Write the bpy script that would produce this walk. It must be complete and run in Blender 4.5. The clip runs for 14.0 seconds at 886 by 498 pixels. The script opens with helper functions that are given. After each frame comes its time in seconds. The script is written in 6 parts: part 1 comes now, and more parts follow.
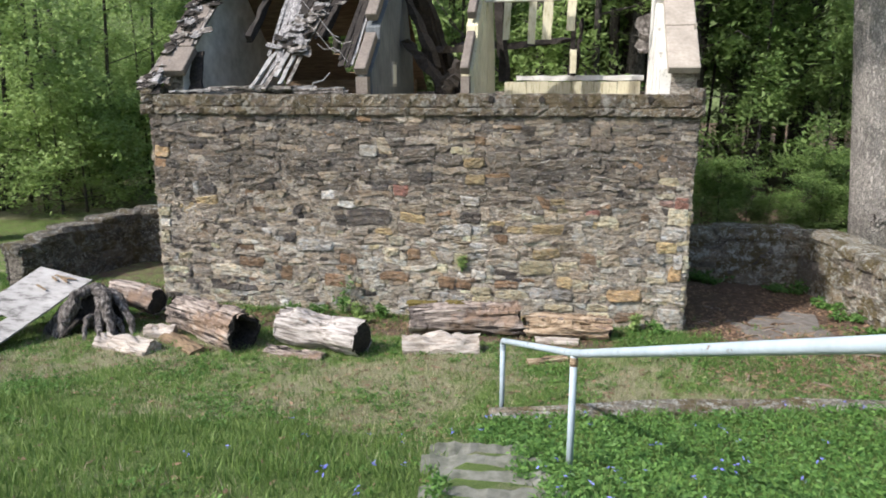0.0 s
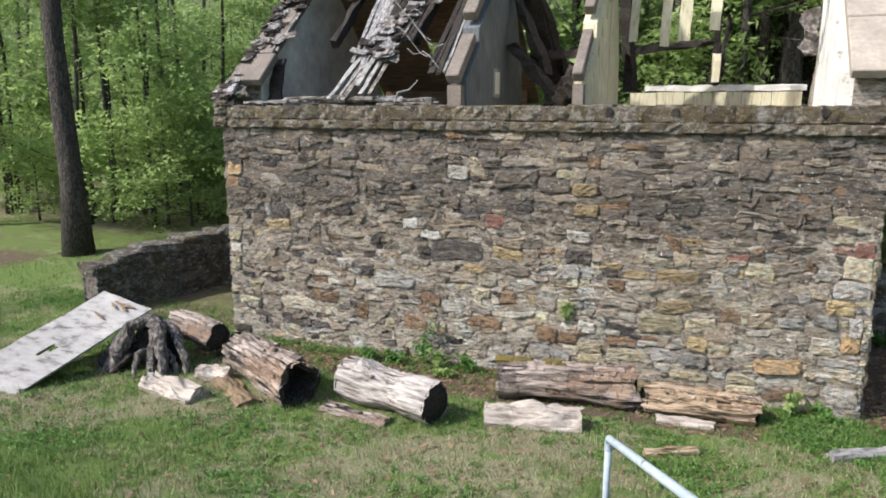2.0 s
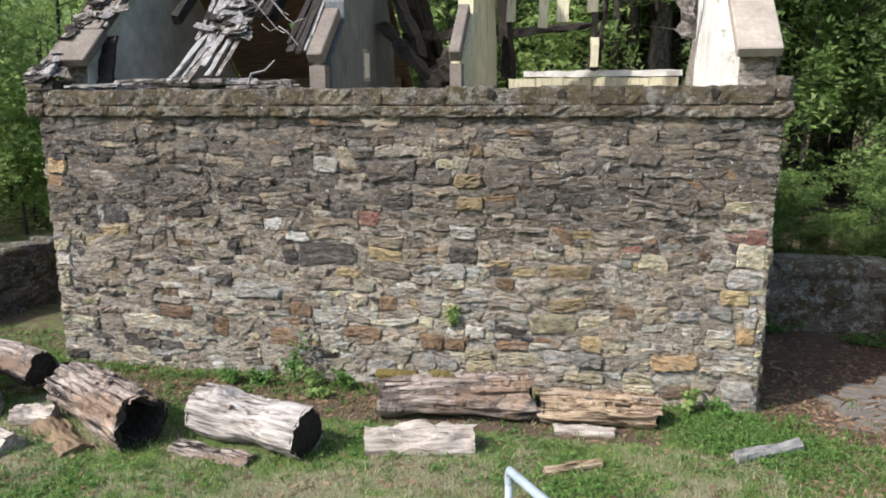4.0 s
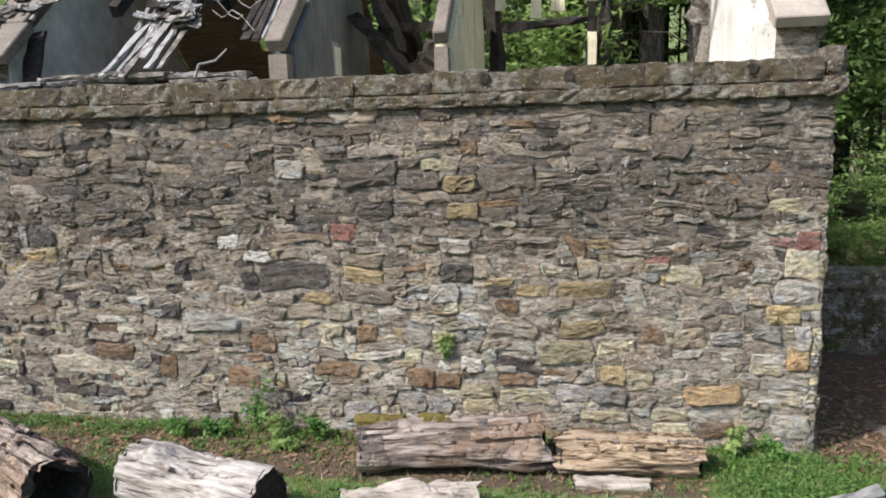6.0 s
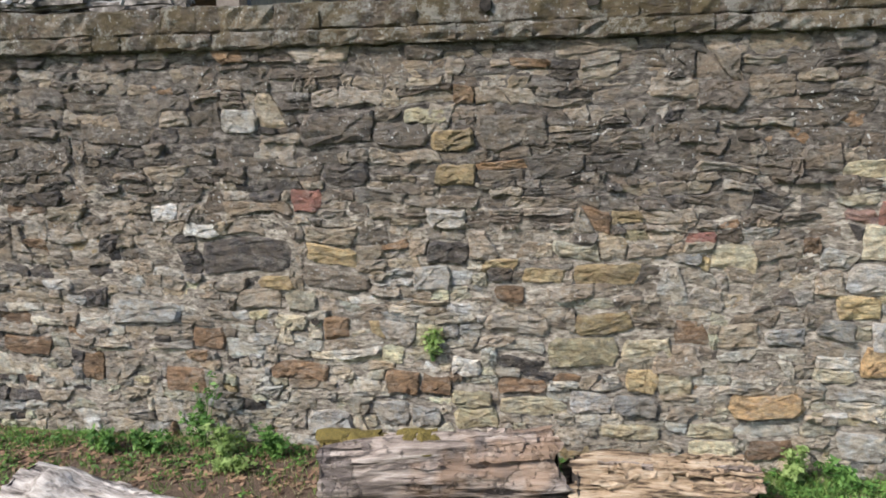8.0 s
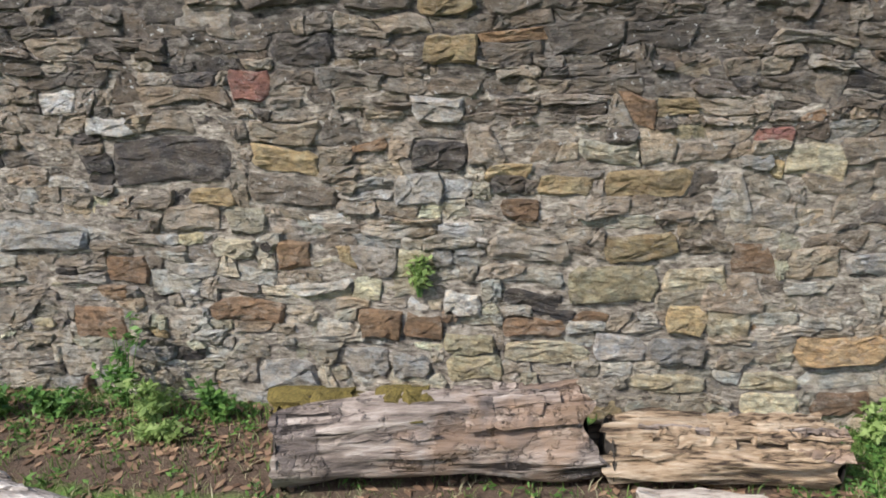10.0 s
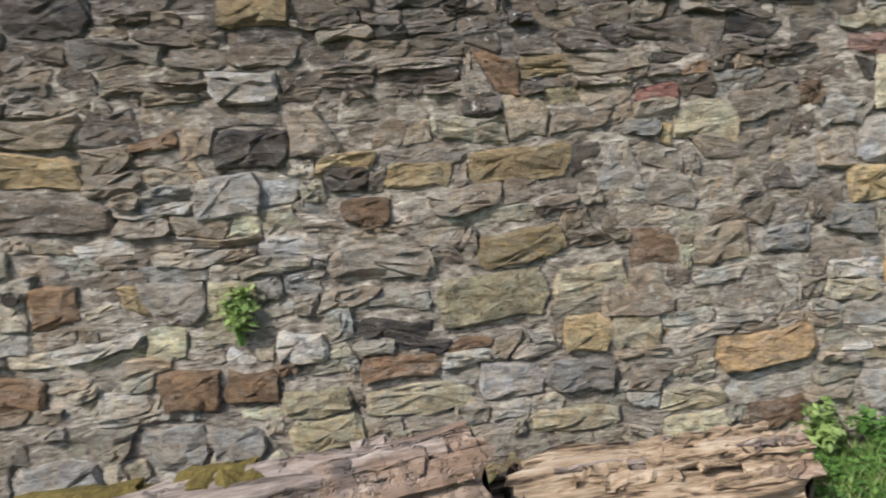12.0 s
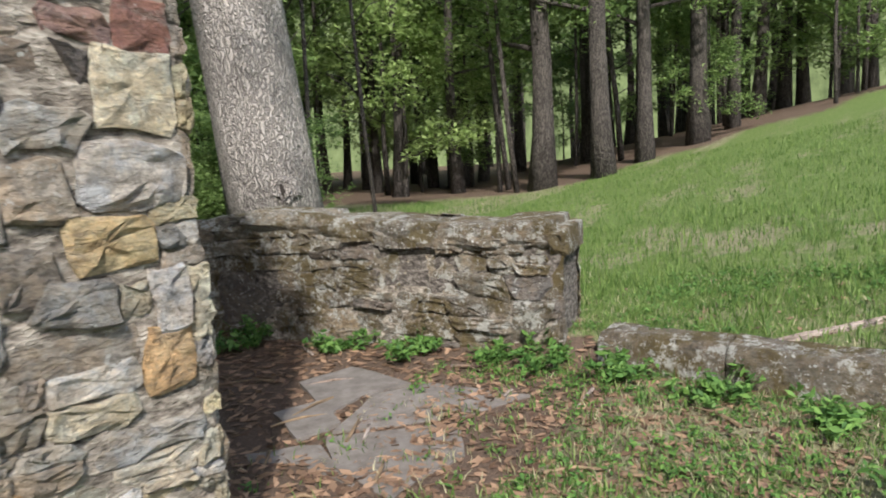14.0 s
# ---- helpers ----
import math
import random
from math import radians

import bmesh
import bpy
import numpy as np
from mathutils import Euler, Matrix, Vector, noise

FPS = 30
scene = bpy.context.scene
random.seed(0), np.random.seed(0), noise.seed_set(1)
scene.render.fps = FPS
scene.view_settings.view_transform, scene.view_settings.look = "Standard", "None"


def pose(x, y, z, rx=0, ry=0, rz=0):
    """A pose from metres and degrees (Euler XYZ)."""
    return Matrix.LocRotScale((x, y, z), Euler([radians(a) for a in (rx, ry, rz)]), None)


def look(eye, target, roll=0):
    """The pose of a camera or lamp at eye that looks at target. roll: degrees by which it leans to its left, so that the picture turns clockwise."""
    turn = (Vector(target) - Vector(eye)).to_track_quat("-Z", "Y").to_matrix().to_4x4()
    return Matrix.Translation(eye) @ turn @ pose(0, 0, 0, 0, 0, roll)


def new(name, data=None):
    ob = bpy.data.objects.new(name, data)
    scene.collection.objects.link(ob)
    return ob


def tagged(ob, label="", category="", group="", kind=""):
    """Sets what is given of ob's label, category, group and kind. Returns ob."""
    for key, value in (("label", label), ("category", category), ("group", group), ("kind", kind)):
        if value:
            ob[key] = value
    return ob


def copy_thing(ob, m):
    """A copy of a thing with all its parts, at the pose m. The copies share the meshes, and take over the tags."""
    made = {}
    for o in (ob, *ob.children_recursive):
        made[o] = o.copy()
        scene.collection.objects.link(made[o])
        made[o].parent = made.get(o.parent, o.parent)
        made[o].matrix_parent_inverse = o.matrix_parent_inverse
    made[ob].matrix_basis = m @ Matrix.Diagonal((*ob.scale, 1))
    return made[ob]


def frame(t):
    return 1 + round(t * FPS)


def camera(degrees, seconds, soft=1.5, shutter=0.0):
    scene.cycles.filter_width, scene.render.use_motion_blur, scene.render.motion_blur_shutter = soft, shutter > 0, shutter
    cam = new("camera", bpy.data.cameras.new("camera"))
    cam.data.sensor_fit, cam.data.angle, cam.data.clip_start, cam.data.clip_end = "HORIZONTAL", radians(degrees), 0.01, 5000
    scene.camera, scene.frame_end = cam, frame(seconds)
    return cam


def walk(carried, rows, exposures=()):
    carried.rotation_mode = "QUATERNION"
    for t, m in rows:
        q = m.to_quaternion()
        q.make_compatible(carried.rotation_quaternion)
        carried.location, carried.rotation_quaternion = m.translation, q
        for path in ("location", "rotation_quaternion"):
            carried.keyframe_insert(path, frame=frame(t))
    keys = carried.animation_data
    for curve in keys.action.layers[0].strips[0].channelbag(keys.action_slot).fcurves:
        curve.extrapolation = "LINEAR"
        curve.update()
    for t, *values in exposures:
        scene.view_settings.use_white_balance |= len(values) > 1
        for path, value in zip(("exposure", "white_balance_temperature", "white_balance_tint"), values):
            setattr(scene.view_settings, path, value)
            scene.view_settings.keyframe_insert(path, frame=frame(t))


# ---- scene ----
cam = camera(65.1, 14.0, 1.8, 0.15)

PATH = [
    (0, (2.657, -10.358, 3.491), (2.282, -8.444, 3.049), 0.0),
    (0.5, (2.718, -9.871, 3.45), (2.2, -7.987, 3.022), 0.4),
    (1, (2.705, -9.428, 3.402), (2.121, -7.568, 2.954), 0.1),
    (1.5, (2.585, -8.959, 3.409), (1.979, -7.111, 2.942), -1.3),
    (2, (2.552, -8.485, 3.429), (1.84, -6.66, 3.03), 0.1),
    (2.5, (2.451, -8.236, 3.483), (1.883, -6.368, 3.047), 1.6),
    (3, (2.4, -8.104, 3.446), (2.02, -6.199, 2.972), 0.6),
    (5.3, (2.173, -6.711, 3.06), (1.763, -4.779, 2.747), -0.7),
    (5.5, (2.133, -6.627, 3.029), (1.727, -4.693, 2.715), -0.4),
    (6, (2.041, -6.361, 2.892), (1.702, -4.417, 2.57), -1.4),
    (6.5, (1.981, -6.062, 2.811), (1.606, -4.125, 2.483), -1.7),
    (7, (2.064, -5.736, 2.722), (1.665, -3.802, 2.409), -0.9),
    (7.5, (1.955, -5.429, 2.662), (1.647, -3.479, 2.34), -1.1),
    (8, (1.848, -5.113, 2.551), (1.534, -3.169, 2.203), -0.8),
    (8.5, (1.868, -4.854, 2.301), (1.556, -2.91, 1.947), 1.0),
    (9, (1.782, -4.555, 2.265), (1.557, -2.61, 1.855), -0.1),
    (9.2, (1.721, -4.43, 2.272), (1.484, -2.498, 1.811), -0.7),
    (11.3, (1.372, -3.355, 1.759), (1.257, -1.435, 1.199), -0.4),
    (11.5, (1.434, -3.283, 1.693), (1.332, -1.344, 1.213), -1.4),
    (12, (1.559, -3.118, 1.504), (1.751, -1.143, 1.253), -4.0),
    (12.5, (1.641, -2.796, 1.563), (2.456, -1.002, 1.22), -4.2),
    (13, (2.014, -2.516, 1.443), (3.183, -0.906, 1.24), -2.2),
    (13.5, (2.315, -2.313, 1.475), (3.779, -0.965, 1.276), -3.5),
    (14, (2.826, -2.052, 1.479), (4.441, -0.904, 1.204), -3.3),
]
walk(cam, [(t, look(eye, target, roll)) for t, eye, target, roll in PATH], [(0.0, 0.88, 6400, 12), (9.0, 0.86, 6400, 12), (11.4, 0.7, 6400, 12), (12.5, 0.72, 6400, 12), (13.1, 0.82, 6450, 12), (14.0, 0.92, 6450, 12)])

# ---- light ----
SUN_EL, SUN_AZ = 42.0, 228.0          # azimuth of the sun, degrees from +y towards +x
world = bpy.data.worlds.new("sky")
scene.world = world
world.use_nodes = True
wn = world.node_tree
sky = wn.nodes.new("ShaderNodeTexSky")
sky.sky_type, sky.sun_disc = "NISHITA", False
sky.sun_elevation, sky.sun_rotation = radians(SUN_EL), radians(SUN_AZ)
sky.air_density, sky.dust_density = 1.0, 2.0
wn.links.new(sky.outputs[0], wn.nodes["Background"].inputs[0])
wn.nodes["Background"].inputs[1].default_value = 0.15
sun = new("sun", bpy.data.lights.new("sun", "SUN"))
sun.data.energy, sun.data.angle, sun.data.color = 3.2, radians(2.0), (1.0, 0.965, 0.91)
az, el = radians(SUN_AZ), radians(SUN_EL)
TO_SUN = Vector((math.sin(az) * math.cos(el), math.cos(az) * math.cos(el), math.sin(el)))
sun.matrix_world = look(TO_SUN * 60, (0, 0, 0))


# ---- helpers of this scene ----
def mesh_of(name, verts, faces, smooth=False):
    me = bpy.data.meshes.new(name)
    me.from_pydata([tuple(v) for v in verts], [], faces)
    if smooth:
        me.polygons.foreach_set("use_smooth", [True] * len(me.polygons))
    me.update()
    return me


def put(name, me, material, parent=None, label=""):
    ob = new(name, me)
    me.materials.clear()
    for m in (material if isinstance(material, (list, tuple)) else [material]):
        me.materials.append(m)
    ob.parent = parent
    if label:
        ob["label"] = label
    return ob


def part(name, bm, material, parent=None, label="", smooth=False):
    me = bpy.data.meshes.new(name)
    bmesh.ops.recalc_face_normals(bm, faces=bm.faces)
    bm.to_mesh(me)
    bm.free()
    if smooth:
        me.polygons.foreach_set("use_smooth", [True] * len(me.polygons))
    return put(name, me, material, parent, label)


def empty(name, label, category, group="", kind="", at=(0, 0, 0)):
    ob = new(name)
    ob.location = at
    ob.empty_display_size = 0.1
    return tagged(ob, label, category, group, kind)


def beam(bm, a, b, w, h, rough=0.0, rnd=None, n=4, up=(0, 0, 1)):
    """A rough-sawn bar from a to b, w across and h deep."""
    a, b = Vector(a), Vector(b)
    d = (b - a).normalized()
    s = d.cross(Vector(up))
    if s.length < 1e-3:
        s = d.cross(Vector((1, 0, 0)))
    s.normalize()
    t = s.cross(d)
    rings = []
    for i in range(n + 1):
        p = a.lerp(b, i / n)
        ring = []
        for su, sv in ((-1, -1), (1, -1), (1, 1), (-1, 1)):
            j = Vector([rnd.uniform(-rough, rough) for _ in range(3)]) if rnd else Vector()
            ring.append(bm.verts.new(p + s * su * w / 2 + t * sv * h / 2 + j))
        rings.append(ring)
    for i in range(n):
        for k in range(4):
            bm.faces.new((rings[i][k], rings[i][(k + 1) % 4], rings[i + 1][(k + 1) % 4], rings[i + 1][k]))
    bm.faces.new(rings[0][::-1])
    bm.faces.new(rings[-1])


def tube(bm, pts, radii, sides=8, cap=True, wob=0.0, rnd=None):
    pts = [Vector(p) for p in pts]
    rings = []
    for i, p in enumerate(pts):
        d = (pts[min(i + 1, len(pts) - 1)] - pts[max(i - 1, 0)]).normalized()
        s = d.cross(Vector((0.13, 0.21, 0.97)))
        if s.length < 0.05:
            s = d.cross(Vector((1, 0, 0)))
        s.normalize()
        t = s.cross(d)
        ring = []
        for k in range(sides):
            a = 2 * math.pi * k / sides
            r = radii[i] * (1 + (rnd.uniform(-wob, wob) if rnd else 0))
            ring.append(bm.verts.new(p + (s * math.cos(a) + t * math.sin(a)) * r))
        rings.append(ring)
    for i in range(len(rings) - 1):
        for k in range(sides):
            bm.faces.new((rings[i][k], rings[i][(k + 1) % sides], rings[i + 1][(k + 1) % sides], rings[i + 1][k]))
    if cap:
        bm.faces.new(rings[0][::-1])
        bm.faces.new(rings[-1])
    return rings


# ---- materials ----
class Mat:
    def __init__(self, name, rough=0.9):
        self.m = bpy.data.materials.new(name)
        self.m.use_nodes = True
        self.t = self.m.node_tree
        self.b = self.t.nodes["Principled BSDF"]
        self.b.inputs["Roughness"].default_value = rough
        self.b.inputs["Specular IOR Level"].default_value = 0.25
        self.co = self.t.nodes.new("ShaderNodeTexCoord").outputs["Object"]

    def node(self, kind, **values):
        n = self.t.nodes.new(kind)
        for k, v in values.items():
            n.inputs[k.replace("_", " ")].default_value = v
        return n

    def link(self, a, b):
        self.t.links.new(a, b)

    def stretch(self, sx, sy, sz):
        n = self.node("ShaderNodeMapping")
        n.inputs["Scale"].default_value = (sx, sy, sz)
        self.link(self.co, n.inputs["Vector"])
        return n.outputs[0]

    def noise(self, scale, detail=4.0, rough=0.6, co=None):
        n = self.node("ShaderNodeTexNoise", Scale=scale, Detail=detail, Roughness=rough)
        self.link(co or self.co, n.inputs["Vector"])
        return n.outputs["Fac"]

    def ramp(self, fac, stops, mode="LINEAR"):
        n = self.node("ShaderNodeValToRGB")
        n.color_ramp.interpolation = mode
        els = n.color_ramp.elements
        while len(els) < len(stops):
            els.new(0.5)
        for e, (p, c) in zip(els, stops):
            e.position = p
            e.color = (*c, 1) if not isinstance(c, (int, float)) else (c, c, c, 1)
        self.link(fac, n.inputs[0])
        return n.outputs[0]

    def mix(self, fac, a, b, mode="MIX"):
        n = self.t.nodes.new("ShaderNodeMix")
        n.data_type, n.blend_type = "RGBA", mode
        for v, i in ((fac, 0), (a, 6), (b, 7)):
            if isinstance(v, (int, float)):
                n.inputs[i].default_value = v
            elif isinstance(v, tuple):
                n.inputs[i].default_value = (*v, 1)
            else:
                self.link(v, n.inputs[i])
        return n.outputs[2]

    def math(self, op, a, b=0.0):
        n = self.t.nodes.new("ShaderNodeMath")
        n.operation = op
        for v, i in ((a, 0), (b, 1)):
            if isinstance(v, (int, float)):
                n.inputs[i].default_value = v
            else:
                self.link(v, n.inputs[i])
        return n.outputs[0]

    def random(self):
        o = self.t.nodes.new("ShaderNodeObjectInfo").outputs["Random"]
        g = self.t.nodes.new("ShaderNodeNewGeometry").outputs["Random Per Island"]
        return self.math("FRACT", self.math("ADD", o, g))

    def bump(self, height, strength=0.5, distance=0.02):
        n = self.node("ShaderNodeBump", Strength=strength, Distance=distance)
        self.link(height, n.inputs["Height"])
        self.link(n.outputs[0], self.b.inputs["Normal"])

    def done(self, colour):
        self.link(colour, self.b.inputs["Base Color"])
        return self.m


def stone_mat(name, palette, lichen=0.1, stain=0.35, strata=1.0, dirt=1.0):
    m = Mat(name, 0.93)
    palette = [tuple(min(0.85, v * 1.9) for v in c) for c in palette]
    n = len(palette)
    base = m.ramp(m.random(), [(i / (n - 1), c) for i, c in enumerate(palette)])
    tone = m.math("FRACT", m.math("MULTIPLY", m.random(), 7.31))
    base = m.mix(1.0, base, m.ramp(tone, [(0.0, 0.62), (0.5, 0.98), (1.0, 1.3)]), "MULTIPLY")
    lay = m.noise(9, 6, 0.65, m.stretch(1, 1, 3.2))
    base = m.mix(m.ramp(lay, [(0.3, 0.0), (0.7, 1.0)]), m.mix(1.0, base, (0.55, 0.52, 0.5), "MULTIPLY"), base)
    mottle = m.ramp(m.noise(19, 6, 0.78, m.stretch(0.8, 1, 1.5)), [(0.32, 0.5), (0.5, 1.0), (0.68, 1.42)])
    base = m.mix(0.85, base, mottle, "MULTIPLY")
    tint = m.ramp(m.noise(11, 4, 0.7), [(0.42, (0.93, 0.98, 1.0)), (0.58, (1.1, 1.0, 0.84))])
    base = m.mix(0.8, base, tint, "MULTIPLY")
    grain = m.noise(90, 3, 0.7)
    base = m.mix(0.55, base, m.ramp(grain, [(0.2, 0.45), (0.8, 1.35)]), "MULTIPLY")
    big = m.ramp(m.noise(1.3, 5, 0.7), [(0.42, 0.0), (0.66, 1.0)])
    base = m.mix(m.math("MULTIPLY", big, stain), base, (0.05, 0.045, 0.04))
    warm = m.ramp(m.noise(3.7, 4, 0.6), [(0.6, 0.0), (0.75, 1.0)])
    base = m.mix(m.math("MULTIPLY", warm, 0.3), base, (0.3, 0.19, 0.08))
    grime = m.ramp(m.noise(5.5, 6, 0.75), [(0.38, 0.0), (0.68, 0.42 * dirt)])
    base = m.mix(grime, base, (0.3, 0.255, 0.2) if lichen < 0.35 else (0.16, 0.14, 0.115))
    dark = m.ramp(m.noise(2.4, 6, 0.7), [(0.5, 0.0), (0.7, 0.34 * dirt)])
    base = m.mix(dark, base, (0.12, 0.1, 0.085))
    smear = m.ramp(m.noise(8.5, 7, 0.8, m.stretch(0.75, 1, 1.5)), [(0.52, 0.0), (0.61, 0.5 * dirt)])
    lime = (0.52, 0.48, 0.41) if stain < 0.33 else (0.4, 0.375, 0.335)
    base = m.mix(smear, base, m.mix(1.0, lime, m.ramp(grain, [(0.2, 0.55), (0.8, 1.3)]), "MULTIPLY"))
    spot = m.ramp(m.noise(34, 2, 0.5), [(0.645, 0.0), (0.69, 1.0)])
    where = m.ramp(m.noise(2.1, 3, 0.6), [(0.44, 0.0), (0.56, 1.0)])
    base = m.mix(m.math("MULTIPLY", m.math("MULTIPLY", spot, where), lichen * 4), base, (0.6, 0.6, 0.56))
    if lichen >= 0.35:
        moss = m.ramp(m.noise(2.6, 6, 0.72), [(0.48, 0.0), (0.55, 0.8 if lichen > 0.45 else 0.5)])
        base = m.mix(moss, base, (0.13, 0.098, 0.036))
        crust = m.ramp(m.noise(5.6, 7, 0.85), [(0.525, 0.0), (0.57, 0.85 if lichen > 0.45 else 0.4)])
        base = m.mix(crust, base, (0.52, 0.52, 0.47))
    crack = m.ramp(m.noise(13, 5, 0.75, m.stretch(1, 1, 2.4 * strata)), [(0.4, 0.0), (0.47, 1.0)])
    base = m.mix(m.math("MULTIPLY", m.math("SUBTRACT", 1.0, crack), 0.3), base, (0.07, 0.06, 0.05))
    height = m.math("ADD", m.noise(20, 7, 0.75, m.stretch(1, 1, 2.2 * strata)), m.math("ADD", m.math("MULTIPLY", m.noise(110, 3, 0.7), 0.25), m.math("MULTIPLY", crack, 0.35)))
    m.bump(height, 1.0, 0.06)
    return m.done(base)


def simple(name, stops, scale=20, rough=0.9, bump=0.4, stretch=(1, 1, 1), dist=0.02, detail=6.0, random_mix=0.0):
    m = Mat(name, rough)
    co = m.stretch(*stretch)
    f = m.noise(scale, detail, 0.65, co)
    big = m.noise(scale * 0.13, 4, 0.6)
    c = m.ramp(f, stops)
    c = m.mix(0.5, c, m.ramp(big, [(0.3, 0.6), (0.7, 1.3)]), "MULTIPLY")
    if random_mix:
        c = m.mix(random_mix, c, m.ramp(m.random(), [(0.0, 0.45), (1.0, 1.5)]), "MULTIPLY")
    m.bump(f, bump, dist)
    return m.done(c)


STONE_LOW = stone_mat("rubble_stone_pale", [(0.356, 0.303, 0.245), (0.469, 0.414, 0.335), (0.384, 0.352, 0.308), (0.526, 0.455, 0.328), (0.356, 0.366, 0.341), (0.412, 0.339, 0.252), (0.54, 0.497, 0.409), (0.327, 0.298, 0.267), (0.469, 0.422, 0.341)], 0.1, 0.2)
STONE_MID = stone_mat("rubble_stone_grey", [(0.254, 0.22, 0.185), (0.317, 0.273, 0.221), (0.273, 0.246, 0.219), (0.343, 0.29, 0.213), (0.254, 0.241, 0.226), (0.299, 0.241, 0.182), (0.368, 0.333, 0.287), (0.228, 0.195, 0.168)], 0.18, 0.3)
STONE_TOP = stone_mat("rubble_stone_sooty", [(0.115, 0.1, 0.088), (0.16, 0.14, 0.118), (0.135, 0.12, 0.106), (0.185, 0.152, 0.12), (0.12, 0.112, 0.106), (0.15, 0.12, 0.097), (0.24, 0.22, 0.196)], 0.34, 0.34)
# Dark copy of the yard stone, with the left wall's shade put into it.
STONE_YARD_SHADED = stone_mat("dark_shaded_yard_stone", [(0.05, 0.048, 0.045), (0.075, 0.07, 0.064), (0.055, 0.05, 0.046), (0.09, 0.085, 0.08)], 0.4, 0.3)
STONE_WHITE = stone_mat("pale_quartz_stone", [(0.5, 0.485, 0.45), (0.44, 0.43, 0.4)], 0.05, 0.05, dirt=0.7)
STONE_RED = stone_mat("red_sandstone", [(0.225, 0.105, 0.09), (0.188, 0.09, 0.075)], 0.1, 0.1, dirt=0.7)
STONE_RUST = stone_mat("rusty_stone", [(0.26, 0.17, 0.1), (0.21, 0.135, 0.085)], 0.0, 0.15, dirt=0.7)
STONE_OCHRE = stone_mat("ochre_sandstone", [(0.38, 0.3, 0.17), (0.33, 0.26, 0.15)], 0.05, 0.12, dirt=0.7)
STONE_ORANGE = stone_mat("orange_sandstone", [(0.44, 0.31, 0.17), (0.38, 0.265, 0.15)], 0.02, 0.05, dirt=0.7)
STONE_DARK = stone_mat("dark_slate_stone", [(0.07, 0.064, 0.064), (0.055, 0.052, 0.054)], 0.05, 0.1, dirt=0.7)
STONE_BUFF = stone_mat("buff_sandstone", [(0.36, 0.34, 0.235), (0.34, 0.31, 0.21)], 0.03, 0.1, 0.5, dirt=0.7)
STONE_CREAM = stone_mat("cream_limestone", [(0.47, 0.41, 0.275), (0.42, 0.385, 0.29), (0.46, 0.43, 0.35)], 0.04, 0.06, dirt=0.7)
STONE_PINK = stone_mat("pink_sandstone", [(0.34, 0.22, 0.2), (0.38, 0.25, 0.23)], 0.1, 0.1, dirt=0.7)
STONE_BLUE = stone_mat("blue_grey_stone", [(0.28, 0.285, 0.275), (0.34, 0.34, 0.325), (0.3, 0.3, 0.295)], 0.05, 0.08, dirt=0.7)
STONE_COPE = stone_mat("lichened_cornice_stone", [(0.099, 0.081, 0.065), (0.141, 0.113, 0.084), (0.083, 0.072, 0.061), (0.166, 0.137, 0.091)], 0.4, 0.35)
STONE_YARD = stone_mat("mossy_yard_stone", [(0.15, 0.137, 0.112), (0.215, 0.195, 0.155), (0.19, 0.155, 0.11), (0.29, 0.272, 0.232)], 0.5, 0.35)
MORTAR = simple("lime_mortar", [(0.34, (0.085, 0.07, 0.056)), (0.5, (0.31, 0.272, 0.222)), (0.66, (0.55, 0.5, 0.42))], 21, 0.95, 1.0, (0.7, 1, 1.6), 0.06)
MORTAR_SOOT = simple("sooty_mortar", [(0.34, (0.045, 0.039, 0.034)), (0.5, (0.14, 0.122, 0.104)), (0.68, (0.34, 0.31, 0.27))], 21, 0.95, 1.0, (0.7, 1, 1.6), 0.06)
SANDSTONE = simple("sawn_brownstone", [(0.3, (0.13, 0.11, 0.093)), (0.7, (0.23, 0.195, 0.165))], 30, 0.9, 0.3)
TANSTONE = simple("buff_coping_stone", [(0.3, (0.29, 0.25, 0.205)), (0.7, (0.4, 0.35, 0.295))], 18, 0.9, 0.3)
SILVERLOG = simple("silvered_bare_wood", [(0.34, (0.06, 0.05, 0.043)), (0.46, (0.32, 0.285, 0.255)), (0.66, (0.6, 0.56, 0.52))], 13, 0.85, 1.0, (0.2, 1.6, 1.6), 0.05)
SPLITWOOD = simple("pale_split_wood", [(0.32, (0.12, 0.095, 0.075)), (0.48, (0.42, 0.365, 0.31)), (0.7, (0.6, 0.55, 0.49))], 14, 0.9, 1.0, (0.18, 1.6, 1.6), 0.04)
STUMPWOOD = simple("gnarled_dark_root_wood", [(0.34, (0.025, 0.022, 0.02)), (0.5, (0.12, 0.105, 0.095)), (0.68, (0.36, 0.33, 0.305))], 17, 0.9, 1.0, (1.6, 1.6, 0.5), 0.04)
SHINGLE = simple("silvered_tar_shingle", [(0.32, (0.05, 0.047, 0.045)), (0.5, (0.2, 0.19, 0.185)), (0.7, (0.48, 0.46, 0.44))], 16, 0.85, 0.6, (2.5, 0.7, 0.7))
# Black wood; also colours the plugs that stand for the shade in holes.
CHAR_AND_HOLE = simple("rotten_wood_and_hole_shade", [(0.3, (0.012, 0.011, 0.01)), (0.7, (0.06, 0.05, 0.042))], 25, 0.95, 0.8)
GREYWOOD = simple("silvered_board", [(0.34, (0.11, 0.104, 0.098)), (0.45, (0.27, 0.26, 0.248)), (0.75, (0.38, 0.37, 0.355))], 6, 0.85, 0.5, (0.6, 1.5, 1.5))
